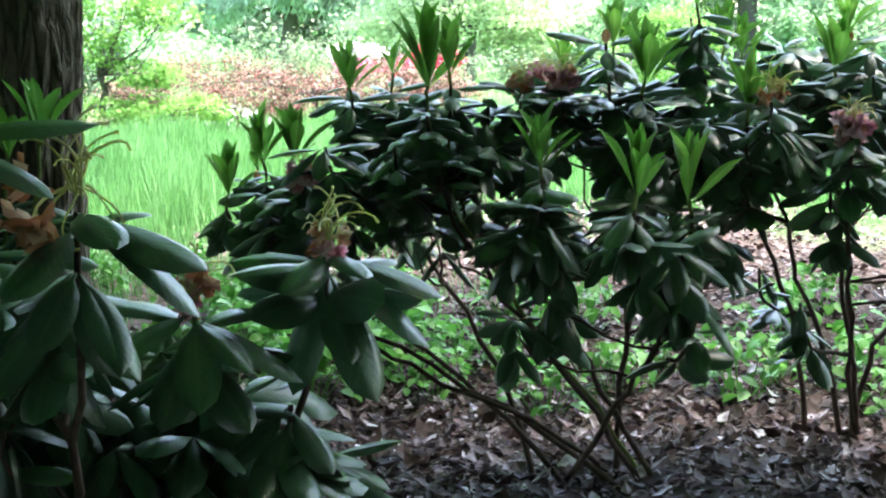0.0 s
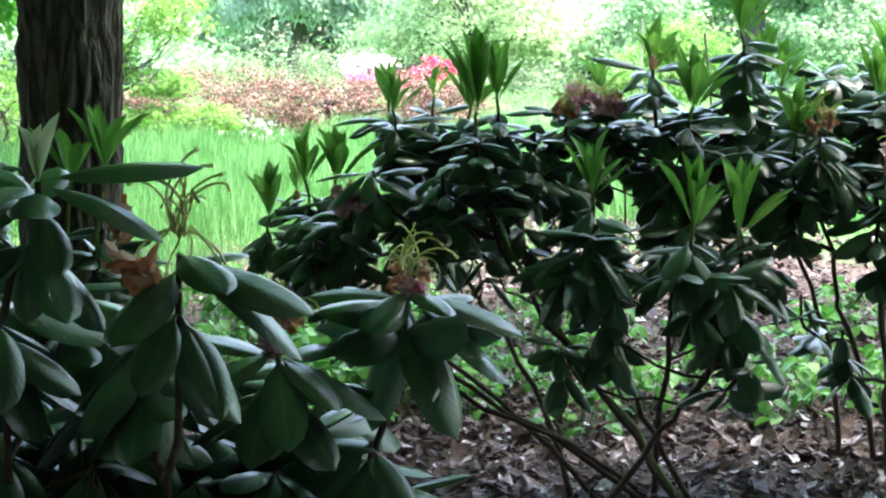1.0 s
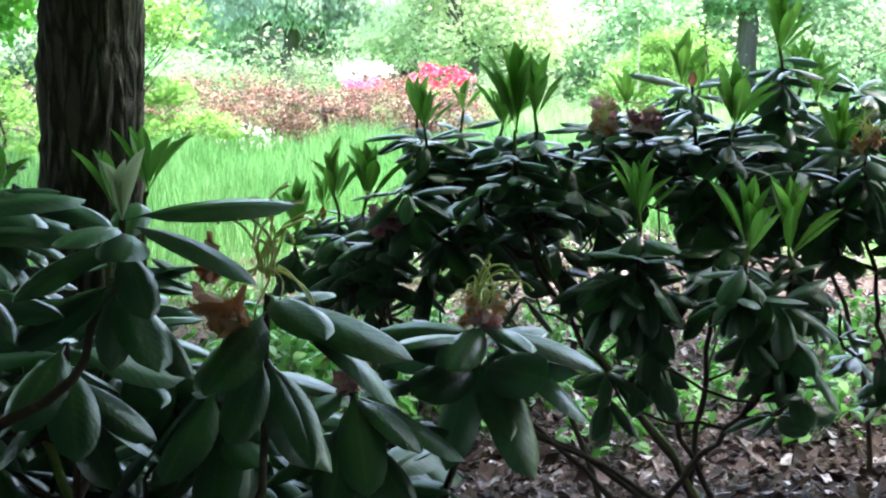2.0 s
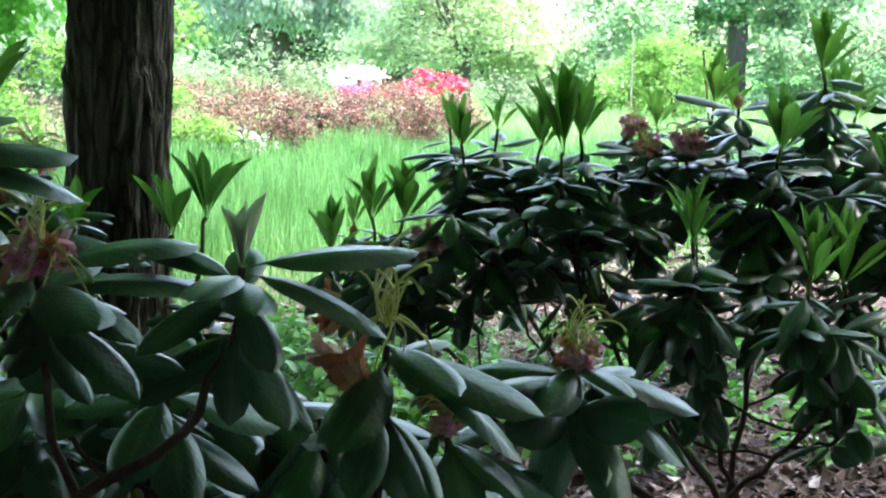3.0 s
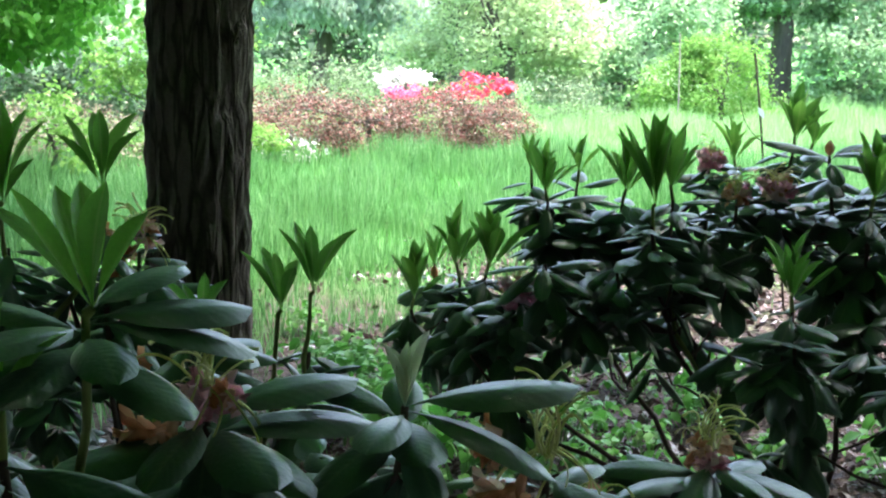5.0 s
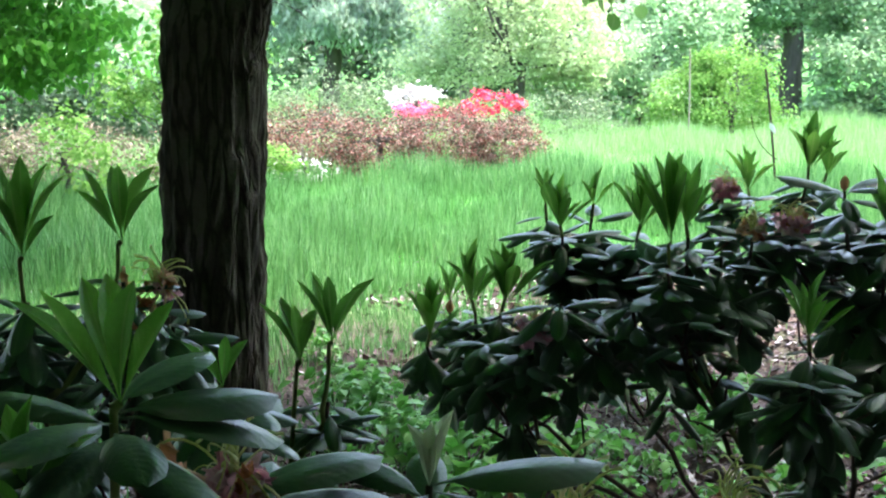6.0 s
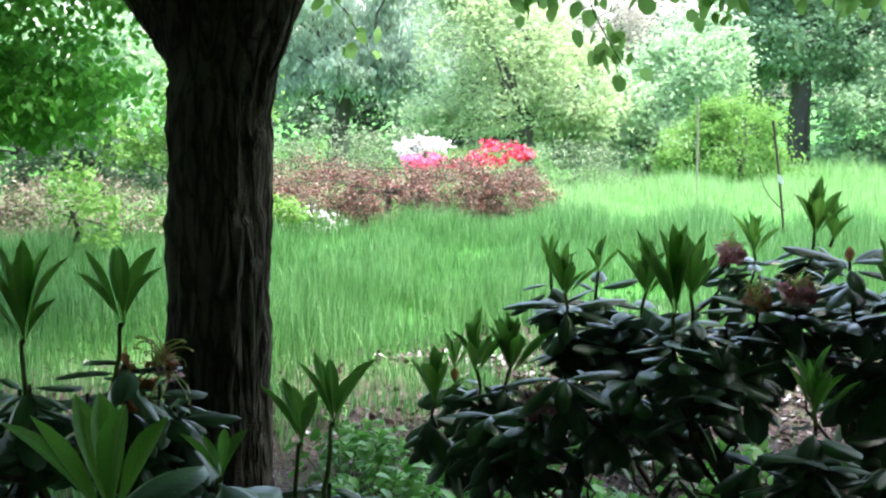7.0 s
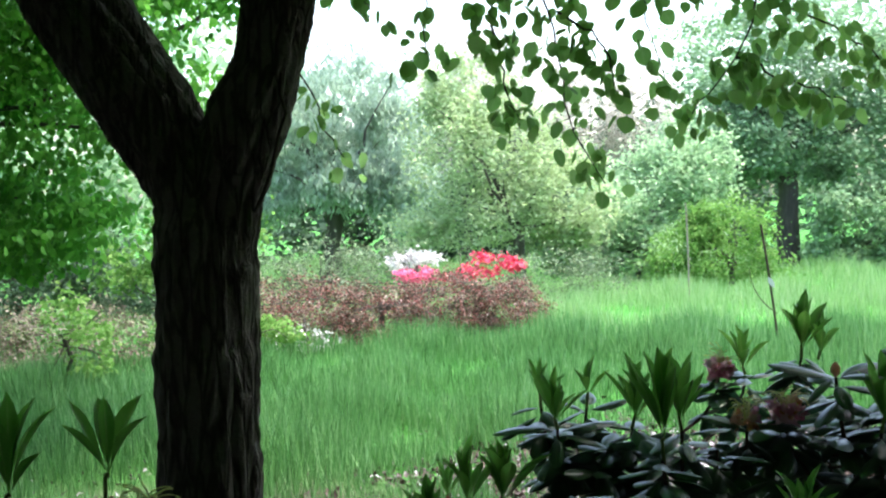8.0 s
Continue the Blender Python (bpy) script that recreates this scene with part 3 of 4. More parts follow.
        for q in at:
            part("leaf", HANGING[r.integers(len(HANGING))], twig, m=turn(Vector(q) - base, r.uniform(0, 360), r.uniform(-80, -20), r.uniform(-40, 40), 0.074 * r.uniform(0.65, 1.25)))


build_forked_tree()


# ---- rhododendrons ----
def on_chord(leaf):
    """Turns a leaf so that its tip lies at 1 on the x axis, however it curls."""
    v, f, u = leaf
    tip = v[-1] * (1, 0, 1)
    a, long = math.atan2(tip[2], tip[0]), math.hypot(tip[0], tip[2])
    c, s_ = math.cos(a), math.sin(a)
    return np.stack((v[:, 0] * c + v[:, 2] * s_, v[:, 1], v[:, 2] * c - v[:, 0] * s_), axis=1) / long, f, u


MATURE = [mesh_of("leaf", v, f, M_RHODO, u) for v, f, u in (on_chord(blade(9, 7, w, fold=fo, curl=c, roll=ro, belly=1.05, tip=0.50, stalk=0.12)) for w, fo, c, ro in ((0.42, 0.45, 0.10, 0.80), (0.45, 0.40, 0.18, 0.75), (0.39, 0.50, 0.26, 0.80), (0.43, 0.35, 0.05, 0.60), (0.46, 0.45, 0.14, 0.85), (0.39, 0.45, 0.22, 0.70)))]
MATURE_F = [on_chord(blade(7, 5, w, fold=0.4, curl=c, roll=0.65, belly=1.05, tip=0.50, stalk=0.12)) for w, c in ((0.45, 0.10), (0.49, 0.20), (0.43, 0.28))]
YOUNG = [mesh_of("young_leaf", v, f, M_NEW, u) for v, f, u in (on_chord(blade(9, 5, w, fold=0.8, curl=c, roll=0.15, belly=1.45, tip=0.85, stalk=0.06)) for w, c in ((0.22, 0.10), (0.24, 0.20), (0.20, -0.08), (0.23, 0.28), (0.20, 0.05)))]


UNFOLDING = [mesh_of("unfolding_leaf", v, f, M_FELT, u) for v, f, u in (on_chord(blade(8, 5, w, fold=1.6, curl=c, roll=0.1, belly=1.2, tip=0.8, stalk=0.0)) for w, c in ((0.26, 0.05), (0.24, -0.08)))]


def petal_mesh(name, material, seed):
    """One shrivelled flower: a short tube that ends in five limp, twisted petals; length about 1 along x."""
    r = np.random.default_rng(seed)
    pieces = []
    v, f, u = tube([(0, 0, 0), (0.2, 0, 0), (0.42, 0, -0.03)], (0.05, 0.09, 0.13), 6)
    pieces.append((v, f, u))
    for k in range(5):
        v, f, u = blade(6, 5, r.uniform(0.6, 0.85), fold=r.uniform(-0.9, 0.9), curl=r.uniform(0.1, 1.2), roll=r.uniform(-1.3, 1.3), belly=0.8, tip=0.35, stalk=0.0)
        v = v * 0.55 + r.normal(0, 0.12, v.shape) * v[:, :1]
        m = np.array(turn((0.36, 0, -0.02), r.uniform(-35, 35), r.uniform(-40, 25), 72 * k + r.uniform(-30, 30), 1.0))
        pieces.append((v @ m[:3, :3].T + m[:3, 3], f, u))
    return mesh_of(name, *joined(pieces)[:2], material)


def pistil_mesh(seed):
    """A thin stalk that rises and curls over, length about 1."""
    r = np.random.default_rng(seed)
    s = np.linspace(0, 1, 9)
    turn = r.uniform(1.2, 2.6)
    x, z = np.cumsum(np.sin(turn * s ** 1.6)) / 9, np.cumsum(np.cos(turn * s ** 1.6)) / 9
    p = np.stack((x, 0.08 * np.sin(5 * s + seed), z), axis=1)
    return mesh_of("pistil", *tube(p, np.interp(s, (0, 0.1, 0.9, 1), (0.022, 0.016, 0.013, 0.022)), 4)[:2], M_PISTIL)


WITHERED = [petal_mesh("withered_flower", M_WITHER, k) for k in range(5)]
FADED = [petal_mesh("faded_flower", M_PETAL, k + 9) for k in range(4)]
PISTILS = [pistil_mesh(k) for k in range(5)]
_b, _f, _u = tube([(0, 0, 0), (0, 0, 0.25), (0, 0, 0.55), (0, 0, 0.85), (0, 0, 1)], (0.10, 0.30, 0.34, 0.18, 0.02), 7)
BUD = mesh_of("bud", _b, _f, M_WITHER)


def young_shoot(branch, at, size, r, count=8, lean=0, stand=0.20, leaves=()):
    """A stalk of this year's growth with a vase of upright leaves; leaves: their bearing, pitch and length where known."""
    top = Vector(at) + Vector((size * 0.06 * math.cos(lean), size * 0.06 * math.sin(lean), size * stand))
    part("shoot", mesh_of("shoot", *tube(bend(at, top, (0, 0, 0), 4), np.linspace(0.005, 0.004, 4), 6)[:2], M_GREENSTEM), branch)
    for k, (az, pitch, long) in enumerate(leaves):
        part("young_leaf", YOUNG[(k * 2) % len(YOUNG)], branch, m=turn(top, az, pitch, r.uniform(-12, 12), long))
    for k in range(0 if leaves else count):
        part("young_leaf", YOUNG[r.integers(len(YOUNG))], branch, m=turn(top - Vector((0, 0, size * 0.05 * (k % 3))), 137.5 * k + r.uniform(-18, 18), (80, 64, 46)[k % 3] + r.uniform(-8, 8), r.uniform(-15, 15), size * r.uniform(0.75, 1.1)))


def truss(branch, at, size, r, flowers=6, pistils=22, pink=0.3):
    """A spent flower head: shrivelled flowers and curling pistils."""
    at = Vector(at)
    for k in range(flowers):
        mesh = FADED[r.integers(len(FADED))] if r.uniform() < pink else WITHERED[r.integers(len(WITHERED))]
        part(mesh.name.split(".")[0], mesh, branch, m=turn(at + Vector((0, 0, 0.012 + 0.02 * r.uniform())), 137.5 * k + r.uniform(-30, 30), r.uniform(-60, 55), r.uniform(0, 360), size * r.uniform(0.8, 1.15)))
    for k in range(pistils):
        part("pistil", PISTILS[r.integers(len(PISTILS))], branch, m=turn(at + Vector((0, 0, 0.01)), 137.5 * k + r.uniform(-40, 40), r.uniform(-25, 30), 0, size * r.uniform(1.3, 2.9)))


def whorl(branch, at, count, size, droop, r, first=0.0):
    """A rosette of mature leaves round a stem."""
    for k in range(count):
        part("leaf", MATURE[r.integers(len(MATURE))], branch, m=turn(Vector(at) - Vector((0, 0, 0.006 * k)), first + 137.5 * k + r.uniform(-15, 15), droop - 2.2 * k + r.uniform(-30, 24), r.uniform(-30, 30), size * r.uniform(0.75, 1.15)))


def curve(a, b, c, d, steps, wob=0.0, seed=0):
    """Points of a cubic through a, drawn by b and c, to d, a little crooked."""
    r = np.random.default_rng(seed)
    t = np.linspace(0, 1, steps)[:, None]
    a, b, c, d = (np.asarray(q, float) for q in (a, b, c, d))
    p = (1 - t) ** 3 * a + 3 * t * (1 - t) ** 2 * b + 3 * t * t * (1 - t) * c + t ** 3 * d
    return p + wob * r.normal(size=p.shape) * np.sin(math.pi * t)


def rosette(c, n, size, pitch, r):
    """Leaves of one inner rosette as arrays."""
    az = np.radians(137.5 * np.arange(n) + r.uniform(0, 360) + r.uniform(-15, 15, n))
    pt = np.radians(pitch - 2.5 * np.arange(n) + r.uniform(-28, 28, n))
    ax = np.stack((np.cos(az) * np.cos(pt), np.sin(az) * np.cos(pt), np.sin(pt)), axis=1)
    no = np.stack((-np.cos(az) * np.sin(pt), -np.sin(az) * np.sin(pt), np.cos(pt)), axis=1) + r.normal(0, 0.38, (n, 3))
    return scatter(MATURE_F[r.integers(3)], frames_of(ax, no), size * r.uniform(0.7, 1.1, n), np.tile(c, (n, 1)))


def rhododendron(base, heads, label, seed, size=0.125, fill=(), main=5, group="rhododendrons", tiers=2):
    """heads: (x, y, z, kind, droop); kind: n a young shoot (nn two, m small), t a spent truss, p bare pistils, e unfolding leaves, b a bud, w leaves alone.
    fill: boxes (x0, x1, y0, y1, z0, z1, count) of further leaf rosettes inside the bush."""
    r = np.random.default_rng(seed)
    bush = thing("rhododendron", base, label, "rhododendron", group)
    o = np.array(base, float)
    stems, pieces, clusters = [], [], []
    order = sorted(range(len(heads)), key=lambda i: (i * 7) % len(heads))
    for rank, i in enumerate(order):
        x, y, z, kind, droop, *shoot = heads[i]
        c = np.array((x, y, z))
        if rank < main:
            d = c - o
            p = curve(o + r.normal(0, 0.11, 3) * (1, 1, 0) - (0, 0, 0.04), o + d * (0.35, 0.35, 0.45), c - (0.05 * d[0], 0.05 * d[1], 0.38 * d[2]), c, 16, 0.008, seed + i)
            rad = np.interp(np.linspace(0, 1, 16), (0, 0.5, 1), (0.0095, 0.0065, 0.004))
            stems.append(p)
        else:
            joints = np.concatenate([q[4:13] for q in stems])
            cost = np.linalg.norm(joints - c, axis=1) + 3 * np.clip(joints[:, 2] - c[2] + 0.16, 0, 9)
            a = joints[int(np.argmin(cost))]
            p = curve(a, a + (c - a) * (0.5, 0.5, 0.15), c - (0, 0, 0.14), c, 10, 0.005, seed + i)
            rad = np.linspace(0.0065, 0.0038, 10)
        branch = part("branch", mesh_of("branch", *tube(p - o, rad, 6)[:2], M_GREENSTEM if shoot else M_STEM), bush)
        at = c - o
        if isinstance(droop, list):
            for k, (az, pitch, long) in enumerate(droop):
                part("leaf", MATURE[(1, 2, 5)[(k + i) % 3]], branch, m=turn(Vector(at) - Vector((0, 0, 0.004 * k)), az, pitch, r.uniform(-8, 8), long))
        else:
            whorl(branch, at, int(r.integers(8, 12)), size, droop, r, r.uniform(0, 360))
            droop = droop or 0
        along = np.concatenate(([0], np.cumsum(np.linalg.norm(np.diff(p[::-1], axis=0), axis=1))))
        for k in range(1, 1 if shoot else tiers + 1):
            reach = (0.065 + r.uniform(-0.012, 0.012)) * k
            if reach < along[-1] * 0.8:
                spot = np.array([np.interp(reach, along, p[::-1][:, q]) for q in range(3)])
                clusters.append((spot, int(r.integers(5, 9)), -6 - 10 * k + r.uniform(-24, 20)))
        for k in range(kind.count("n")):
            off = np.array((0.055 * k, 0.03 * k, -0.01 * k))
            young_shoot(branch, at + off, (0.145 - 0.025 * k) * r.uniform(0.9, 1.1), r, 11 - 2 * k, r.uniform(0, 6.28), 0.24)
        if shoot:
            young_shoot(branch, at, 0.1, r, leaves=shoot[0], stand=0.05)
        if "m" in kind:
            young_shoot(branch, at, 0.10, r, 6, r.uniform(0, 6.28), 0.4)
        if "t" in kind:
            truss(branch, at, 0.037, r)
        if "f" in kind:
            for k in range(6):
                part("faded_flower", FADED[k % len(FADED)], branch, "limp pale pink flower", turn(Vector(at) + Vector((0, 0, 0.018)), 200 + 67 * k, 25 - 15 * k, 40 * k, 0.055))
        if "p" in kind:
            truss(branch, at, 0.045, r, 0, 14)
        if "e" in kind:
            for k in range(4):
                part("unfolding_leaf", UNFOLDING[k % 2], branch, "pale unfolding leaf", turn(Vector(at), (170, 20, 80, -60)[k], (70, 72, 80, 84)[k], 0, (0.062, 0.075, 0.06, 0.04)[k]))
        if "d" in kind:
            for k in range(3):
                part("withered_flower", WITHERED[k], branch, "limp brown shrivelled flower", turn(Vector(at) + Vector((-0.02, -0.015, 0.012 * k)), (185, 215, 160)[k], (-25, -60, 5)[k], 50 * k, 0.055))
            for k in range(6):
                part("pistil", PISTILS[k % len(PISTILS)], branch, "limp hanging thread", turn(Vector(at) + Vector((0, 0, 0.03)), (-60, -100, -30, 20, -140, 170)[k], (-105, -130, -95, -115, -125, -110)[k], 0, 0.07 + 0.008 * k))
        if "b" in kind:
            part("bud", BUD, branch, "reddish bud", turn(Vector(at), 0, 0, 0, 0.035))
    joints = np.concatenate([q[3:15] for q in stems])
    for x0, x1, y0, y1, z0, z1, count in fill:
        for _ in range(count):
            c = np.array((r.uniform(x0, x1), r.uniform(y0, y1), r.uniform(z0, z1)))
            a = joints[int(r.choice(np.argsort(np.linalg.norm(joints - c, axis=1) + 3 * np.clip(joints[:, 2] - c[2] + 0.08, 0, 9))[:4]))]
            part("side_branch", mesh_of("side_branch", *tube(curve(a, a + (c - a) * (0.5, 0.5, 0.1), c - (0, 0, 0.06), c, 7, 0.012, int(r.integers(999))) - o, np.linspace(0.004, 0.0025, 7), 5)[:2], M_STEM), bush)
            hang = -38 + 42 * (c[2] - z0) / (z1 - z0) * min(1, z1)
            clusters.append((c, int(r.integers(6, 10)), hang + r.uniform(-24, 20)))
            clusters.append((c - (0, 0, 0.05), int(r.integers(2, 5)), hang - 15 + r.uniform(-22, 20)))
    # the rosettes nearest to the path leaf by leaf, the rest joined
    single = 210
    for c, n, pitch in sorted(clusters, key=lambda q: q[0][1] - 0.5 * q[0][2]):
        if single > 0:
            first = r.uniform(0, 360)
            for k in range(n):
                part("leaf", MATURE[r.integers(len(MATURE))], bush, m=turn(Vector(c - o), first + 137.5 * k + r.uniform(-15, 15), pitch - 2.5 * k + r.uniform(-28, 28), r.uniform(-35, 35), size * r.uniform(0.65, 1.1)))
            single -= n
        else:
            pieces.append(rosette(c - o, n, size, pitch, r))
    v, f, u = joined(pieces)
    tagged(part("inner_foliage", mesh_of("inner_foliage", v, f, M_RHODO, u), bush), kind="stuff")
    return bush


# the shrub close to the path; leaves by bearing round the stem, pitch and length
NEAR_SPENT = [(-111, -16, 0.13), (-60, -5, 0.12), (-7, -17, 0.165), (-15, -37, 0.18), (173, 0, 0.14), (-145, 1, 0.15), (-38, -62, 0.19), (-132, -67, 0.17), (48, 3, 0.13), (144, 12, 0.12)]
NEAR_LOW = [(-132, -20, 0.15), (-76, -41, 0.15), (-7, -29, 0.162), (-44, -20, 0.13), (171, 8, 0.16), (142, 7, 0.14), (57, 2, 0.13), (-100, -40, 0.15)]
NEAR_MIDDLE = [(-57, -10, 0.13), (-23, -16, 0.17), (-12, -36, 0.17), (150, -9, 0.12), (-110, -25, 0.14), (53, 4, 0.10)]
NEAR_TALL = [(10, 5, 0.17), (-18, -19, 0.155), (-103, -1, 0.12), (-76, -6, 0.11), (148, 10, 0.13), (-130, -20, 0.13), (-55, -45, 0.09), (95, 20, 0.10)]
NEAR_TRUSS = [(36, 5, 0.16), (-104, -14, 0.12), (-54, -8, 0.14), (-37, -14, 0.14), (31, -4, 0.17), (-140, -2, 0.15), (-87, -40, 0.09), (83, 11, 0.13), (136, 10, 0.12), (-33, -26, 0.14), (-10, -38, 0.12)]
NEAR_CREST = [(65, 9, 0.13), (34, -2, 0.145), (29, -15, 0.15), (-114, 1, 0.14), (168, 9, 0.13), (-63, -4, 0.12), (-102, -9, 0.13), (-36, -16, 0.13), (-150, -12, 0.14)]
CREST_SHOOT = [(-168, 46, 0.12), (-127, 55, 0.125), (127, 49, 0.12), (115, 62, 0.11), (-52, 72, 0.11), (73, 38, 0.11)]
rhododendron((-0.52, 1.60, 0), [
    (-0.137, 1.66, 0.91, "t", NEAR_SPENT), (-0.298, 1.55, 0.85, "t", NEAR_LOW), (-0.364, 1.28, 1.017, "pd", NEAR_MIDDLE), (-0.50, 1.24, 1.096, "e", NEAR_TALL),
    (-0.676, 1.19, 1.096, "td", NEAR_TRUSS), (-0.747, 1.07, 1.214, "w", NEAR_CREST, CREST_SHOOT), (-0.80, 1.02, 1.11, "m", -14), (-0.90, 1.15, 1.10, "w", -6),
    (-0.60, 1.38, 0.94, "w", -25), (-0.44, 1.42, 0.90, "w", -28), (-0.30, 1.66, 0.76, "w", -38), (-0.18, 1.58, 0.72, "w", -45), (-0.62, 1.62, 0.92, "w", -16), (-0.801, 1.75, 1.05, "w", -8, [(-145, 50, 0.09), (124, 34, 0.08), (-68, 70, 0.08), (73, 33, 0.09)])],
    "dark green rhododendron with spent brown flower heads and drooping leaves", 11, 0.13,
    fill=((-0.95, -0.2, 1.52, 1.95, 0.35, 0.76, 40), (-0.36, -0.14, 1.55, 1.78, 0.42, 0.70, 14), (-0.95, -0.45, 1.4, 1.9, 0.72, 0.92, 24)), tiers=1)
# the shrub beside the tree
rhododendron((-1.02, 2.42, 0), [
    (-1.199, 2.14, 1.158, "w", [], [(-135, 64, 0.15), (173, 75, 0.165), (106, 82, 0.165), (42, 72, 0.16), (30, 60, 0.155), (-38, 40, 0.12), (-90, 70, 0.14), (-170, 50, 0.13)]),
    (-1.046, 2.17, 1.182, "w", [], [(-139, 49, 0.12), (158, 57, 0.14), (-82, 80, 0.13), (67, 51, 0.15), (-25, 49, 0.13), (120, 66, 0.13)]),
    (-0.71, 2.23, 1.005, "w", [], [(-150, 60, 0.13), (128, 59, 0.13), (-97, 77, 0.12), (48, 44, 0.14), (-37, 57, 0.12), (190, 74, 0.12)]),
    (-0.76, 2.20, 0.978, "w", [], [(-145, 55, 0.13), (120, 47, 0.13), (-102, 71, 0.11), (79, 42, 0.11), (-59, 55, 0.10), (180, 70, 0.11)]),
    (-1.195, 2.16, 1.085, "w", -10), (-1.045, 2.19, 1.115, "w", -14), (-1.00, 2.24, 1.07, "td", -6), (-0.715, 2.25, 0.90, "w", -16), (-0.73, 2.24, 0.84, "w", -18), (-0.99, 2.30, 1.02, "w", -4), (-1.35, 2.3, 0.95, "w", -6), (-0.98, 2.40, 0.86, "w", -14), (-1.42, 2.2, 1.06, "n", -6), (-1.262, 2.30, 1.045, "w", -6), (-1.149, 2.32, 1.035, "w", -10), (-1.084, 2.36, 1.032, "w", -4), (-0.979, 2.36, 1.007, "w", -12)],
    "young rhododendron with upright fresh green shoots beside a trunk", 23, 0.105,
    fill=((-1.7, -0.86, 2.15, 2.6, 0.4, 0.86, 38), (-1.6, -1.05, 2.15, 2.6, 0.84, 0.98, 12)))
# the broad shrub beyond
LEANING = [(167, -5, 0.17), (-178, -19, 0.114), (14, 7, 0.16), (-21, -13, 0.13), (-98, -43, 0.10), (80, 0, 0.13), (130, -4, 0.13)]
PALE_PAIR = [(-170, -41, 0.143), (-97, -42, 0.10), (176, -9, 0.14), (10, 7, 0.13), (-30, -22, 0.12), (90, -10, 0.12)]
LOW_ROSETTE = [(162, 2, 0.12), (46, 9, 0.12), (-51, 7, 0.12), (-145, -66, 0.15), (-64, -67, 0.15), (-36, -46, 0.15), (179, -30, 0.14), (100, 0, 0.12)]
LOWER_ROSETTE = [(-59, -72, 0.14), (-22, -30, 0.14), (-175, -49, 0.14), (23, 22, 0.12), (150, -6, 0.13), (-129, -30, 0.12), (80, 5, 0.12)]
BUD_ROSETTE = [(-153, -33, 0.10), (-52, 5, 0.13), (157, 12, 0.16), (32, 12, 0.15), (-87, -28, 0.10), (100, 5, 0.13), (-20, -10, 0.13)]
TALL_VASE = [(165, 59, 0.18), (162, 67, 0.19), (154, 77, 0.195), (118, 84, 0.20), (32, 82, 0.20), (-60, 74, 0.17), (-150, 66, 0.15)]
rhododendron((0.45, 3.35, 0), [
    (-0.045, 2.95, 1.03, "w", -4), (-0.045, 2.95, 1.075, "w", [], TALL_VASE), (0.010, 3.03, 1.08, "n", -8), (-0.064, 3.38, 1.03, "n", 0), (-0.252, 3.37, 1.03, "n", LEANING), (-0.283, 3.60, 1.05, "m", -6), (-0.161, 3.60, 1.05, "m", -4),
    (-0.406, 3.28, 0.85, "n", -12), (-0.470, 3.30, 0.845, "n", -14), (-0.541, 3.60, 0.786, "mb", -12), (-0.594, 3.40, 0.74, "n", -20), (-0.441, 3.20, 0.743, "w", -34), (-0.279, 2.95, 0.942, "w", PALE_PAIR), (-0.33, 2.99, 0.855, "tf", -30),
    (0.207, 2.68, 0.90, "n", -18), (0.196, 2.60, 0.848, "w", LOW_ROSETTE), (0.37, 2.42, 0.87, "n", -20), (0.529, 2.70, 0.82, "n", -16), (0.455, 2.50, 0.789, "w", LOWER_ROSETTE), (0.381, 3.13, 1.179, "b", BUD_ROSETTE), (0.281, 4.10, 1.059, "tf", -4),
    (0.359, 4.10, 1.05, "n", -4), (0.482, 3.90, 1.13, "nn", -2), (-0.374, 3.05, 0.66, "w", -50), (0.18, 3.16, 1.06, "t", -4), (0.28, 3.20, 1.07, "tf", -2), (0.10, 3.1, 1.03, "w", -4), (0.46, 3.05, 1.06, "n", -6),
    (0.52, 2.56, 0.66, "w", [(-25, -52, 0.135), (-140, -55, 0.11), (80, -30, 0.11)]), (-0.12, 2.95, 0.95, "w", -14), (0.62, 3.3, 1.10, "w", -2)],
    "broad rhododendron with dark leaves, fresh shoots and faded flowers", 37, 0.116,
    fill=((-0.2, 0.75, 2.9, 3.6, 0.66, 0.97, 32), (-0.5, 0.0, 3.0, 3.4, 0.70, 0.86, 18), (0.1, 0.8, 3.0, 3.8, 0.92, 1.07, 10), (0.35, 0.78, 2.95, 3.4, 0.84, 1.06, 18), (0.1, 0.6, 2.6, 2.9, 0.58, 0.85, 14), (-0.3, 0.2, 3.1, 3.5, 0.85, 1.0, 6)), main=9)
rhododendron((1.22, 3.80, 0), [
    (0.74, 3.56, 1.13, "nn", 0), (0.70, 3.00, 1.00, "n", -4), (0.74, 2.94, 1.05, "t", -2), (0.67, 3.00, 0.93, "w", -20), (1.17, 3.86, 1.18, "nb", 0), (0.635, 3.32, 1.24, "n", -10),
    (0.88, 2.78, 0.99, "tf", -12), (0.89, 2.96, 0.85, "w", -25), (0.97, 3.26, 1.08, "n", -2), (1.30, 3.45, 1.06, "n", -4), (1.15, 3.06, 0.96, "w", -14), (1.35, 3.75, 1.11, "n", 0), (0.894, 3.20, 0.53, "w", [(-70, -84, 0.115)]), (0.80, 3.26, 0.61, "w", [(-40, -60, 0.11), (170, -30, 0.09)])],
    "dark rhododendron with leaning bare stems and faded flowers", 41, 0.114,
    fill=((0.78, 1.15, 2.95, 3.75, 0.88, 1.19, 40), (1.1, 1.6, 2.95, 3.75, 0.88, 1.19, 30), (1.12, 1.45, 2.95, 3.45, 0.5, 0.8, 7)), main=6)


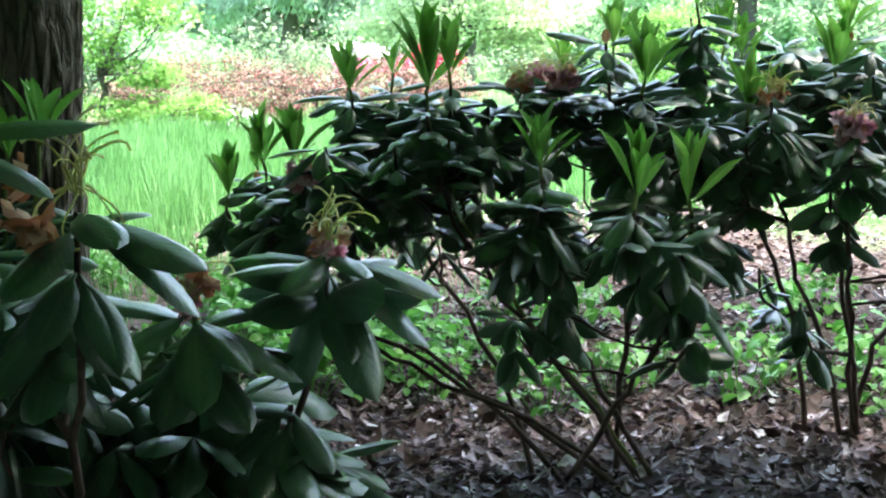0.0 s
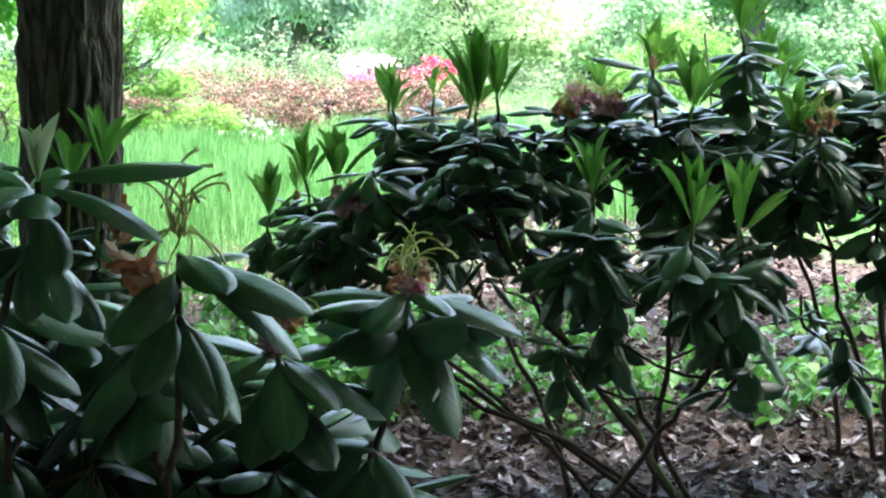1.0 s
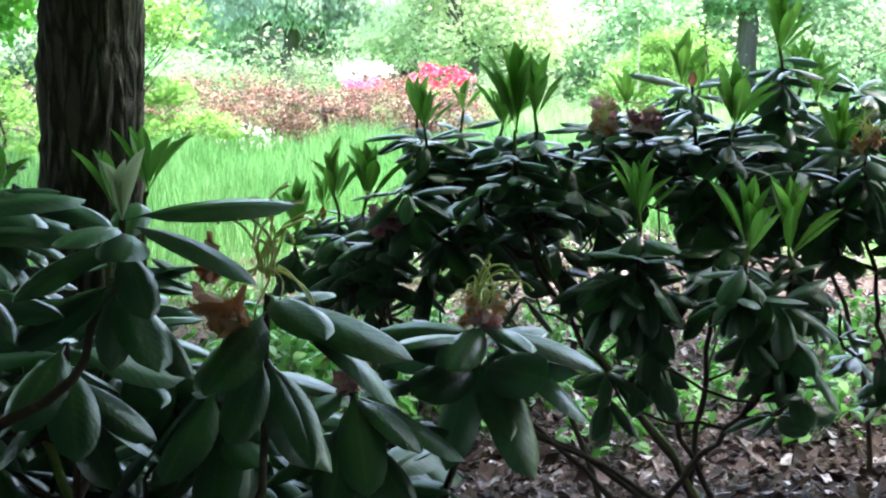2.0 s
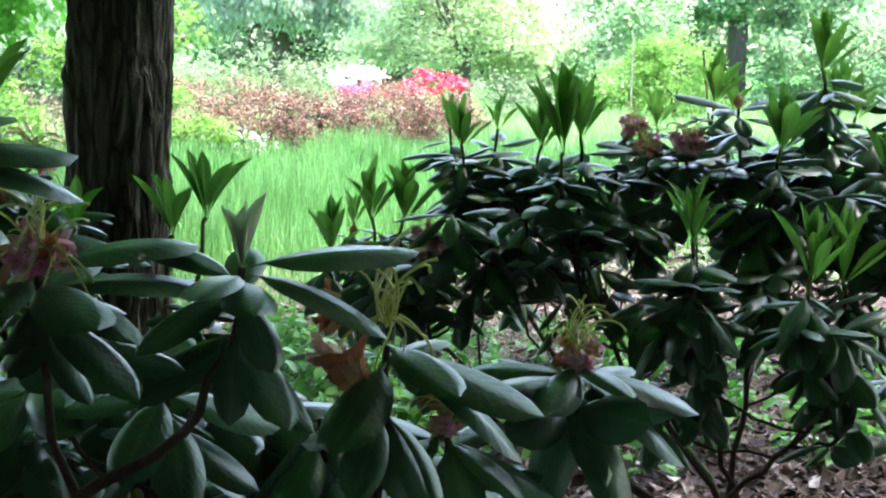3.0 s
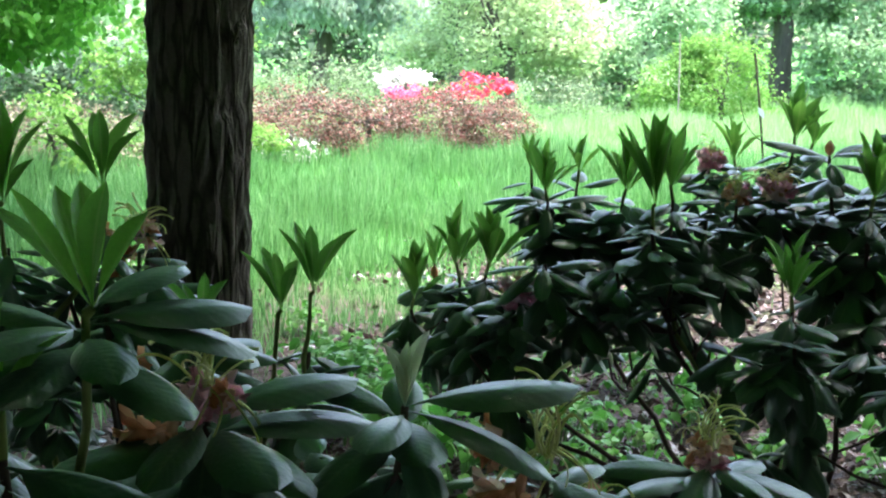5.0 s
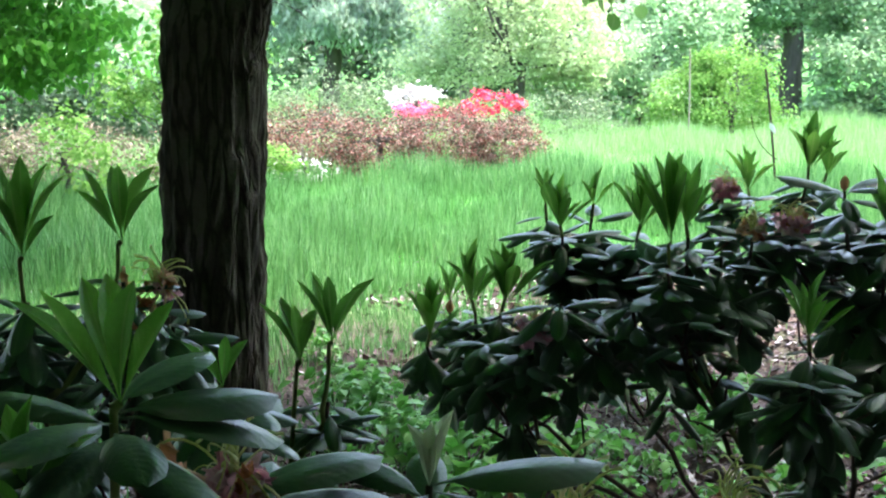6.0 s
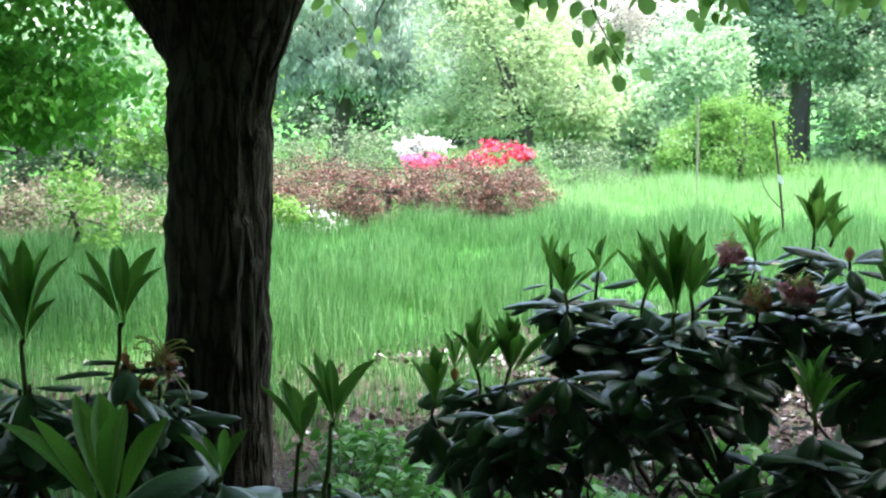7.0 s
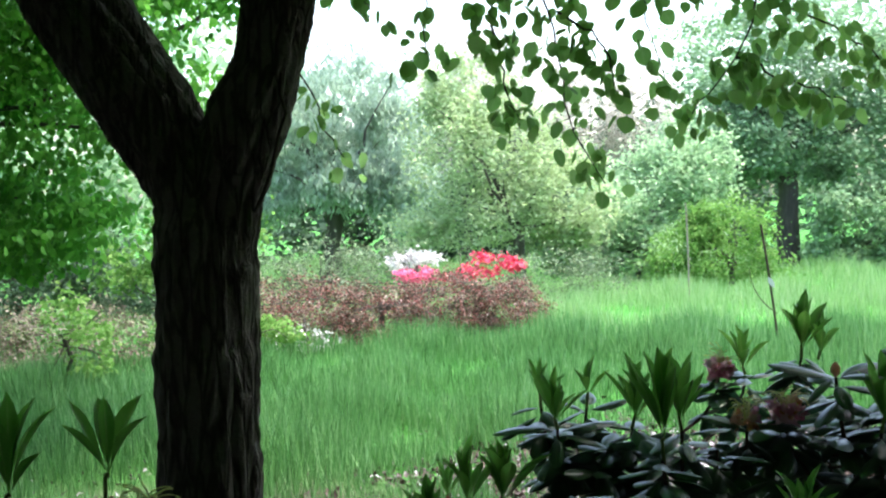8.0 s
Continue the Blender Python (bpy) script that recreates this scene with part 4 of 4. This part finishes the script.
# ---- herbs on the woodland floor ----
def herb_plant():
    herb = thing("woodland_herb", (0, 0, 0), "low bright green herb growing through dead leaves", "herb", "low green herbs")
    r = np.random.default_rng(2)
    t = blade(4, 3, 0.62, fold=0.2, curl=0.3, roll=0.0, belly=0.7, tip=0.7, stalk=0.1)
    stems, at = [], []
    for k in range(16):
        a, d, h = r.uniform(0, 6.28), r.uniform(0.02, 0.16), r.uniform(0.06, 0.20)
        top = np.array((d * math.cos(a), d * math.sin(a), h))
        stems.append(tube(bend((0.3 * top[0], 0.3 * top[1], -0.01), top, (0, 0, 0.01), 4), np.full(4, 0.002), 4))
        at += [top + r.normal(0, 0.022, 3) for _ in range(6)]
    tagged(part("stalk", mesh_of("stalk", *joined(stems)[:2], M_HERB), herb), kind="stuff")
    v, f, u = leaves_on(np.array(at), 0.055, t, spread=0.35, droop=0.15, seed=8)
    tagged(part("foliage", mesh_of("foliage", v, f, M_HERB, u), herb), kind="stuff")
    return herb


def plant_herbs():
    first = herb_plant()
    r = np.random.default_rng(12)
    spots = [(-0.85, 5.0), (-0.75, 4.7), (-1.0, 5.4), (-0.35, 4.4), (-0.15, 4.3), (0.0, 4.6), (0.15, 4.35), (-0.5, 4.55), (0.35, 4.7), (1.15, 4.4), (1.35, 4.3), (1.6, 4.5), (0.75, 4.5), (1.85, 4.8), (-1.5, 5.6), (-1.9, 5.2), (-0.2, 4.9), (-0.65, 5.2), (-1.2, 6.0), (-0.3, 5.6), (0.55, 4.2), (-0.05, 4.1), (-0.45, 3.95), (-0.3, 4.15), (0.2, 5.2), (0.5, 5.0), (0.9, 5.1), (1.25, 4.9), (1.5, 5.3), (0.95, 4.15), (-0.6, 4.2), (0.3, 3.95), (-0.95, 4.4), (1.4, 3.95), (-1.0, 4.9), (-0.9, 5.2), (-0.7, 4.45), (-0.55, 4.9)]
    for k, (x, y) in enumerate(spots):
        s = r.uniform(0.75, 1.3)
        m = pose(x, y, float(height(x, y)), 0, 0, r.uniform(0, 360)) @ Matrix.Diagonal((s, s, s, 1))
        if k:
            copy_thing(first, m)
        else:
            first.matrix_basis = m


plant_herbs()


# ---- background planting ----
def crown_points(blobs, count, r, clump=0.16, clumps=40, flat=1.0):
    """Leaf places in uneven clumps near the outside of ellipsoids (x, y, z, rx, ry, rz)."""
    out = []
    for x, y, z, rx, ry, rz in blobs:
        d = r.normal(size=(clumps, 3))
        d /= np.linalg.norm(d, axis=1, keepdims=True)
        centre = d * r.uniform(0.35, 1.0, (clumps, 1)) ** 0.6
        pick = r.integers(0, clumps, count // len(blobs))
        p = centre[pick] + r.normal(0, clump, (len(pick), 3)) * r.uniform(0.4, 1.5, (len(pick), 1)) * (1, 1, flat)
        out.append(p * (rx, ry, rz) + (x, y, z))
    return np.concatenate(out)


def far_tree(name, base, label, category, blobs, count, leaf, material, width=0.5, droop=0.4, trunk=0.12, clump=0.16, clumps=40, seed=1, group="", lobes=None, spread=0.8, flat=1.0, bole=0.0):
    """Trunk with limbs into each part of the crown, and a crown of clumped leaves."""
    r = np.random.default_rng(seed)
    base = (base[0], base[1], float(height(base[0], base[1])))
    tree = thing(name, base, label, category, group)
    o = np.array(base)
    fork = o + (0, 0, bole or 0.8 * min(b[2] for b in blobs))
    if trunk:
        t = [tube(bend(o - (0, 0, 0.1), fork, (0.03, 0, 0), 5, 0.02, seed), np.linspace(trunk * 1.15, trunk * 0.85, 5), 8)]
        part("trunk", mesh_of("trunk", t[0][0] - o, t[0][1], M_FARBARK), tree)
        for k, b in enumerate(blobs):
            for j in range(3):
                end = np.array(b[:3]) + r.normal(0, 0.4, 3) * b[3:]
                v, f, _ = tube(bend(fork - (0, 0, 0.05), end, r.normal(0, 0.12, 3), 7, 0.04, seed + 7 * k + j), np.linspace(trunk * 0.32, trunk * 0.05, 7), 5)
                part("limb", mesh_of("limb", v - o, f, M_FARBARK), tree)
    pts = crown_points(blobs, count, r, clump, clumps, flat)
    pts = pts[pts[:, 2] > height(pts[:, 0], pts[:, 1]) + 0.02]
    tem = blade(lobes[0], lobes[1], width, fold=0.0, curl=0.2, roll=0.0, belly=0.8, tip=0.7, stalk=0.0) if lobes else diamond(width * 1.25)
    v, f, u = leaves_on(pts, leaf, tem, spread=spread, droop=droop, seed=seed)
    tagged(part("crown", mesh_of("crown", v - o, f, material, u), tree), kind="stuff")
    return tree


far_tree("silver_leaved_tree", (-3.2, 24), "grey-green tree with drooping silvery foliage behind the meadow", "tree", [(-2.9, 24, 3.5, 1.1, 1.0, 0.8), (-3.9, 24, 3.0, 0.9, 1.0, 0.8), (-2.1, 23.7, 2.7, 0.8, 0.9, 0.8), (-1.8, 23.6, 1.8, 0.7, 0.8, 0.6), (-4.3, 24.3, 1.9, 0.8, 0.8, 0.6), (-2.8, 23.6, 2.0, 0.7, 0.7, 0.5)], 30000, 0.12, M_SILVER_HAZED, width=0.30, droop=1.6, seed=3, trunk=0.16)
far_tree("light_green_tree", (0.05, 20.4), "airy yellow-green tree with a slender dark trunk", "tree", [(-0.9, 20.6, 2.3, 0.9, 0.8, 1.2), (0.0, 20.4, 2.2, 1.0, 0.9, 1.1), (0.7, 20.6, 1.7, 0.9, 0.8, 0.9), (-0.2, 20.4, 1.2, 1.6, 0.8, 0.5), (-0.7, 20.8, 3.3, 0.7, 0.6, 0.6)], 26000, 0.075, M_FARLEAF_HAZED, seed=4, trunk=0.10)
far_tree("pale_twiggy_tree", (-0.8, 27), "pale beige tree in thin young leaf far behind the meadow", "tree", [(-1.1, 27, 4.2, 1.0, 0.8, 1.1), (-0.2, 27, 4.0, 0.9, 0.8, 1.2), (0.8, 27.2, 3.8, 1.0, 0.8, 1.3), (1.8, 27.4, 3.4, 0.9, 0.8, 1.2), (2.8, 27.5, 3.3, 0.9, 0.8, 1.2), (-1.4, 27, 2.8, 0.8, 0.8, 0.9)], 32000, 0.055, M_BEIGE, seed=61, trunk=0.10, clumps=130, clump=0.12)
far_tree("blue_green_shrub", (2.0, 21.5), "tall pale blue-green shrub at the meadow's edge", "shrub", [(1.5, 21.5, 1.2, 0.8, 0.7, 0.9), (1.0, 21.2, 0.8, 0.6, 0.6, 0.6), (2.4, 21.8, 1.6, 0.8, 0.7, 1.0), (2.9, 22, 1.9, 0.8, 0.7, 1.0), (1.9, 21.3, 0.7, 1.2, 0.6, 0.5)], 30000, 0.08, M_BLUELEAF_HAZED, seed=5, trunk=0.06)
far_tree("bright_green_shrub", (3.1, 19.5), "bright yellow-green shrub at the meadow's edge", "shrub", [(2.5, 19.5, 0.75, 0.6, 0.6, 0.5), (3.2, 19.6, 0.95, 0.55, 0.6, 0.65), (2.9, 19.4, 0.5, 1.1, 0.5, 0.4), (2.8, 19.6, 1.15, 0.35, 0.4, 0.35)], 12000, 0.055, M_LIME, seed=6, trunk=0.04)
far_tree("oak_tree", (4.95, 24), "dark green tree with a stout dark trunk behind the meadow", "tree", [(4.2, 24, 2.6, 1.2, 1.0, 0.9), (5.4, 24.2, 2.4, 1.2, 1.0, 0.9), (5.0, 24, 4.0, 2.0, 1.2, 1.1), (6.5, 24.5, 3.3, 1.3, 1.0, 1.5)], 40000, 0.095, M_OAK_HAZED, seed=8, trunk=0.19)
far_tree("dark_green_shrub", (6.6, 23), "dark green bush below the trees", "shrub", [(6.0, 23, 1.0, 0.9, 0.7, 0.8), (7.3, 23.4, 1.2, 1.2, 0.8, 1.0), (8.8, 24, 1.8, 1.4, 0.9, 1.6)], 20000, 0.09, M_OAK_HAZED, seed=9, trunk=0.06)
far_tree("grey_green_shrub", (-2.6, 17.5), "rounded grey-green shrub behind the azalea bed", "shrub", [(-3.4, 17.6, 0.65, 0.6, 0.5, 0.45), (-2.5, 17.4, 0.7, 0.55, 0.5, 0.5), (-1.8, 17.8, 0.7, 0.5, 0.5, 0.45), (0.4, 17.5, 0.55, 1.1, 0.5, 0.4)], 14000, 0.042, M_GREY, seed=10, trunk=0.03)
far_tree("broadleaf_tree", (-4.7, 8.6), "leafy tree with broad fresh green leaves overhanging the meadow", "tree", [(-3.7, 8.3, 2.7, 1.0, 0.9, 0.6), (-2.9, 8.0, 2.3, 0.9, 0.7, 0.5), (-3.9, 8.3, 1.75, 0.9, 0.8, 0.42), (-2.9, 7.6, 3.0, 1.1, 0.8, 0.5), (-4.6, 9.2, 3.3, 1.0, 0.9, 0.7), (-3.3, 8.0, 1.55, 0.7, 0.6, 0.3), (-2.2, 8.6, 3.3, 0.8, 0.7, 0.5), (-3.4, 8.3, 3.6, 1.2, 0.8, 0.5), (-3.2, 9.4, 4.2, 1.3, 0.8, 0.6), (-4.6, 9.6, 4.4, 1.2, 0.8, 0.6), (-2.5, 9.5, 4.0, 1.0, 0.8, 0.6), (-1.9, 9.0, 3.6, 0.6, 0.6, 0.5)], 40000, 0.063, M_BROAD, width=0.62, droop=0.8, trunk=0.13, clump=0.2, clumps=90, seed=14, lobes=(5, 3), spread=0.7, flat=0.55, bole=2.0)
far_tree("lime_shrub", (-3.38, 12.3), "yellow-green young tree with a slender dark forked trunk", "tree", [(-3.2, 12.3, 1.45, 0.45, 0.4, 0.28), (-2.75, 12.3, 1.42, 0.36, 0.4, 0.22), (-3.4, 12.3, 1.02, 0.28, 0.3, 0.2), (-2.9, 12.2, 0.80, 0.32, 0.3, 0.14), (-3.8, 12.3, 1.1, 0.3, 0.3, 0.25), (-3.0, 12.4, 1.8, 0.5, 0.4, 0.2)], 3600, 0.062, M_LIME, seed=15, trunk=0.035)
far_tree("low_lime_shrub", (-2.65, 12.0), "low yellow-green shrub in front of the azalea bed", "shrub", [(-2.85, 12.0, 0.50, 0.3, 0.25, 0.16), (-2.4, 12.05, 0.50, 0.3, 0.25, 0.13), (-3.3, 12.0, 0.45, 0.3, 0.25, 0.16)], 2000, 0.05, M_LIME, seed=16, trunk=0.015)
far_tree("lime_shrub", (-3.7, 10.2), "yellow-green young shrub at the edge of the bed", "shrub", [(-3.45, 10.1, 0.6, 0.16, 0.3, 0.25), (-3.7, 10.3, 0.8, 0.2, 0.3, 0.25)], 600, 0.06, M_LIME, seed=15, trunk=0.02)
far_tree("dry_shrub", (-4.8, 11.3), "low shrub with dry beige twigs and faded flowers", "shrub", [(-4.0, 11.2, 0.5, 0.8, 0.5, 0.35), (-5.2, 11.3, 0.55, 0.9, 0.5, 0.4), (-6.6, 11.6, 0.6, 1.0, 0.6, 0.45)], 16000, 0.035, M_DRY, seed=16, trunk=0.03, clumps=80)
far_tree("dark_green_shrub", (-6.0, 15.5), "dark shrubs closing the meadow behind dry low growth", "shrub", [(-4.6, 15.5, 0.8, 0.8, 0.6, 0.6), (-6.0, 15.5, 0.9, 0.9, 0.6, 0.7), (-7.6, 16, 1.0, 1.0, 0.7, 0.8)], 14000, 0.07, M_DARK_SHADE, seed=71, trunk=0.05)
far_tree("azalea_hedge", (-1.5, 13.3), "low azalea bed covered in brown and red faded blooms", "azalea", [(-2.9, 13.3, 0.55, 0.7, 0.6, 0.34), (-2.2, 13.2, 0.55, 0.6, 0.6, 0.36), (-1.5, 13.1, 0.50, 0.6, 0.6, 0.36), (-0.8, 13.1, 0.57, 0.55, 0.6, 0.38), (-0.28, 13.2, 0.52, 0.45, 0.5, 0.36)], 56000, 0.026, M_AZALEA, seed=17, trunk=0.03, clumps=90, clump=0.12)
for k, (name, label, mat, blobs, n) in enumerate((
        ("red_rhododendron", "rhododendron in full bright red bloom", M_RED, [(-0.72, 14.7, 0.82, 0.24, 0.3, 0.10), (-0.42, 15, 0.90, 0.20, 0.3, 0.15), (-0.13, 15.1, 0.90, 0.14, 0.3, 0.08)], 480),
        ("pink_rhododendron", "rhododendron with pink blossom", M_PINK, [(-1.22, 15.2, 0.80, 0.24, 0.3, 0.09)], 350),
        ("white_rhododendron", "rhododendron with white blossom", M_WHITE, [(-1.45, 16.0, 0.90, 0.20, 0.3, 0.12), (-1.17, 16.0, 0.96, 0.2, 0.3, 0.12)], 420),
        ("white_flowered_azalea", "small azalea with white flowers at the lawn's edge", M_WHITE, [(-2.15, 12.45, 0.36, 0.42, 0.2, 0.14)], 80))):
    far_tree(name, (blobs[0][0], blobs[0][1]), label, "rhododendron", blobs, n * 2, 0.042, mat, width=0.8, seed=30 + k, trunk=0.02, clumps=30)


def far_woods():
    """Trees all round, far behind, with an opening of low growth where the sky shows; the rear ones are unseen and
    added to keep light off the shrubs.
    """
    r = np.random.default_rng(50)
    tem = diamond(0.75)
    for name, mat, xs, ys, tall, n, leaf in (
            # The centre woods' dark leaf colour takes the place of shade under trees.
            ("far_woods", M_BLUELEAF_HAZED, (-22, -5.5), (29, 36), 7.0, 16000, 0.26), ("far_woods", M_DARK_SHADE, (-6, 6), (29, 35), 3.0, 34000, 0.20), ("far_woods", M_OAK_HAZED, (5.8, 26), (29, 36), 7.5, 16000, 0.26),
            ("side_woods", M_OAK_HAZED, (-16, -7), (8, 29), 6.5, 14000, 0.26), ("side_woods", M_OAK_HAZED, (10, 18), (2, 29), 6.5, 9000, 0.3), ("rear_woods", M_OAK_HAZED, (-14, 14), (-8, -2.8), 5.5, 24000, 0.40), ("rear_woods", M_OAK_HAZED, (-15, -6), (-9, 6), 6.0, 11000, 0.40), ("rear_woods", M_OAK_HAZED, (-7, -3.4), (-4.5, -0.6), 3.6, 9000, 0.30), ("rear_woods", M_OAK_HAZED, (7.0, 14), (-9, 4), 6.0, 10000, 0.40)):
        # Rear leaf masses stand out of view, denser, added to darken the shrubs.
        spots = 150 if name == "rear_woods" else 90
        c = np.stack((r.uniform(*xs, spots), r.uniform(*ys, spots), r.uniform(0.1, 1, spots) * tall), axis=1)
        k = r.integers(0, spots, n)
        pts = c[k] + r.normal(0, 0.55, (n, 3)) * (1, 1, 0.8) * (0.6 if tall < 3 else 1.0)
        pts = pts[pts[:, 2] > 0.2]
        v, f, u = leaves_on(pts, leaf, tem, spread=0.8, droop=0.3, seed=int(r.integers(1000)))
        tagged(new(name, mesh_of(name, v, f, mat, u)), "dense green woodland closing the meadow, its unseen rear added for shade", "woods", kind="stuff")


far_woods()


# ---- stakes in the meadow ----
def stakes():
    a = thing("garden_stake", (2.02, 16.3, float(height(2.02, 16.3))), "thin pale wooden stake standing in the grass", "stake", "stakes in the meadow")
    part("pole", mesh_of("pole", *tube(bend((0, 0, -0.1), (-0.01, 0, 1.25), (0.01, 0, 0), 6), np.full(6, 0.011), 7)[:2], M_POLE), a)
    b = thing("garden_stake", (2.18, 12.0, float(height(2.18, 12.0))), "dark stake with a sapling twig and a white tag", "stake", "stakes in the meadow")
    part("pole", mesh_of("pole", *tube(bend((0, 0, -0.1), (-0.15, 0, 1.15), (0.01, 0, 0), 6), np.full(6, 0.011), 7)[:2], M_STEM), b)
    part("twig", mesh_of("twig", *tube(bend((-0.02, 0, 0.35), (-0.26, 0, 0.75), (-0.05, 0, -0.03), 6), np.linspace(0.006, 0.003, 6), 5)[:2], M_STEM), b)
    t = blade(4, 3, 0.4, fold=0, curl=0.1, roll=0.1)
    part("tag", mesh_of("tag", t[0] * 0.12, t[1], M_TAG), b, "white plastic tag", pose(-0.10, -0.02, 0.68, 90, 60, 0))


stakes()
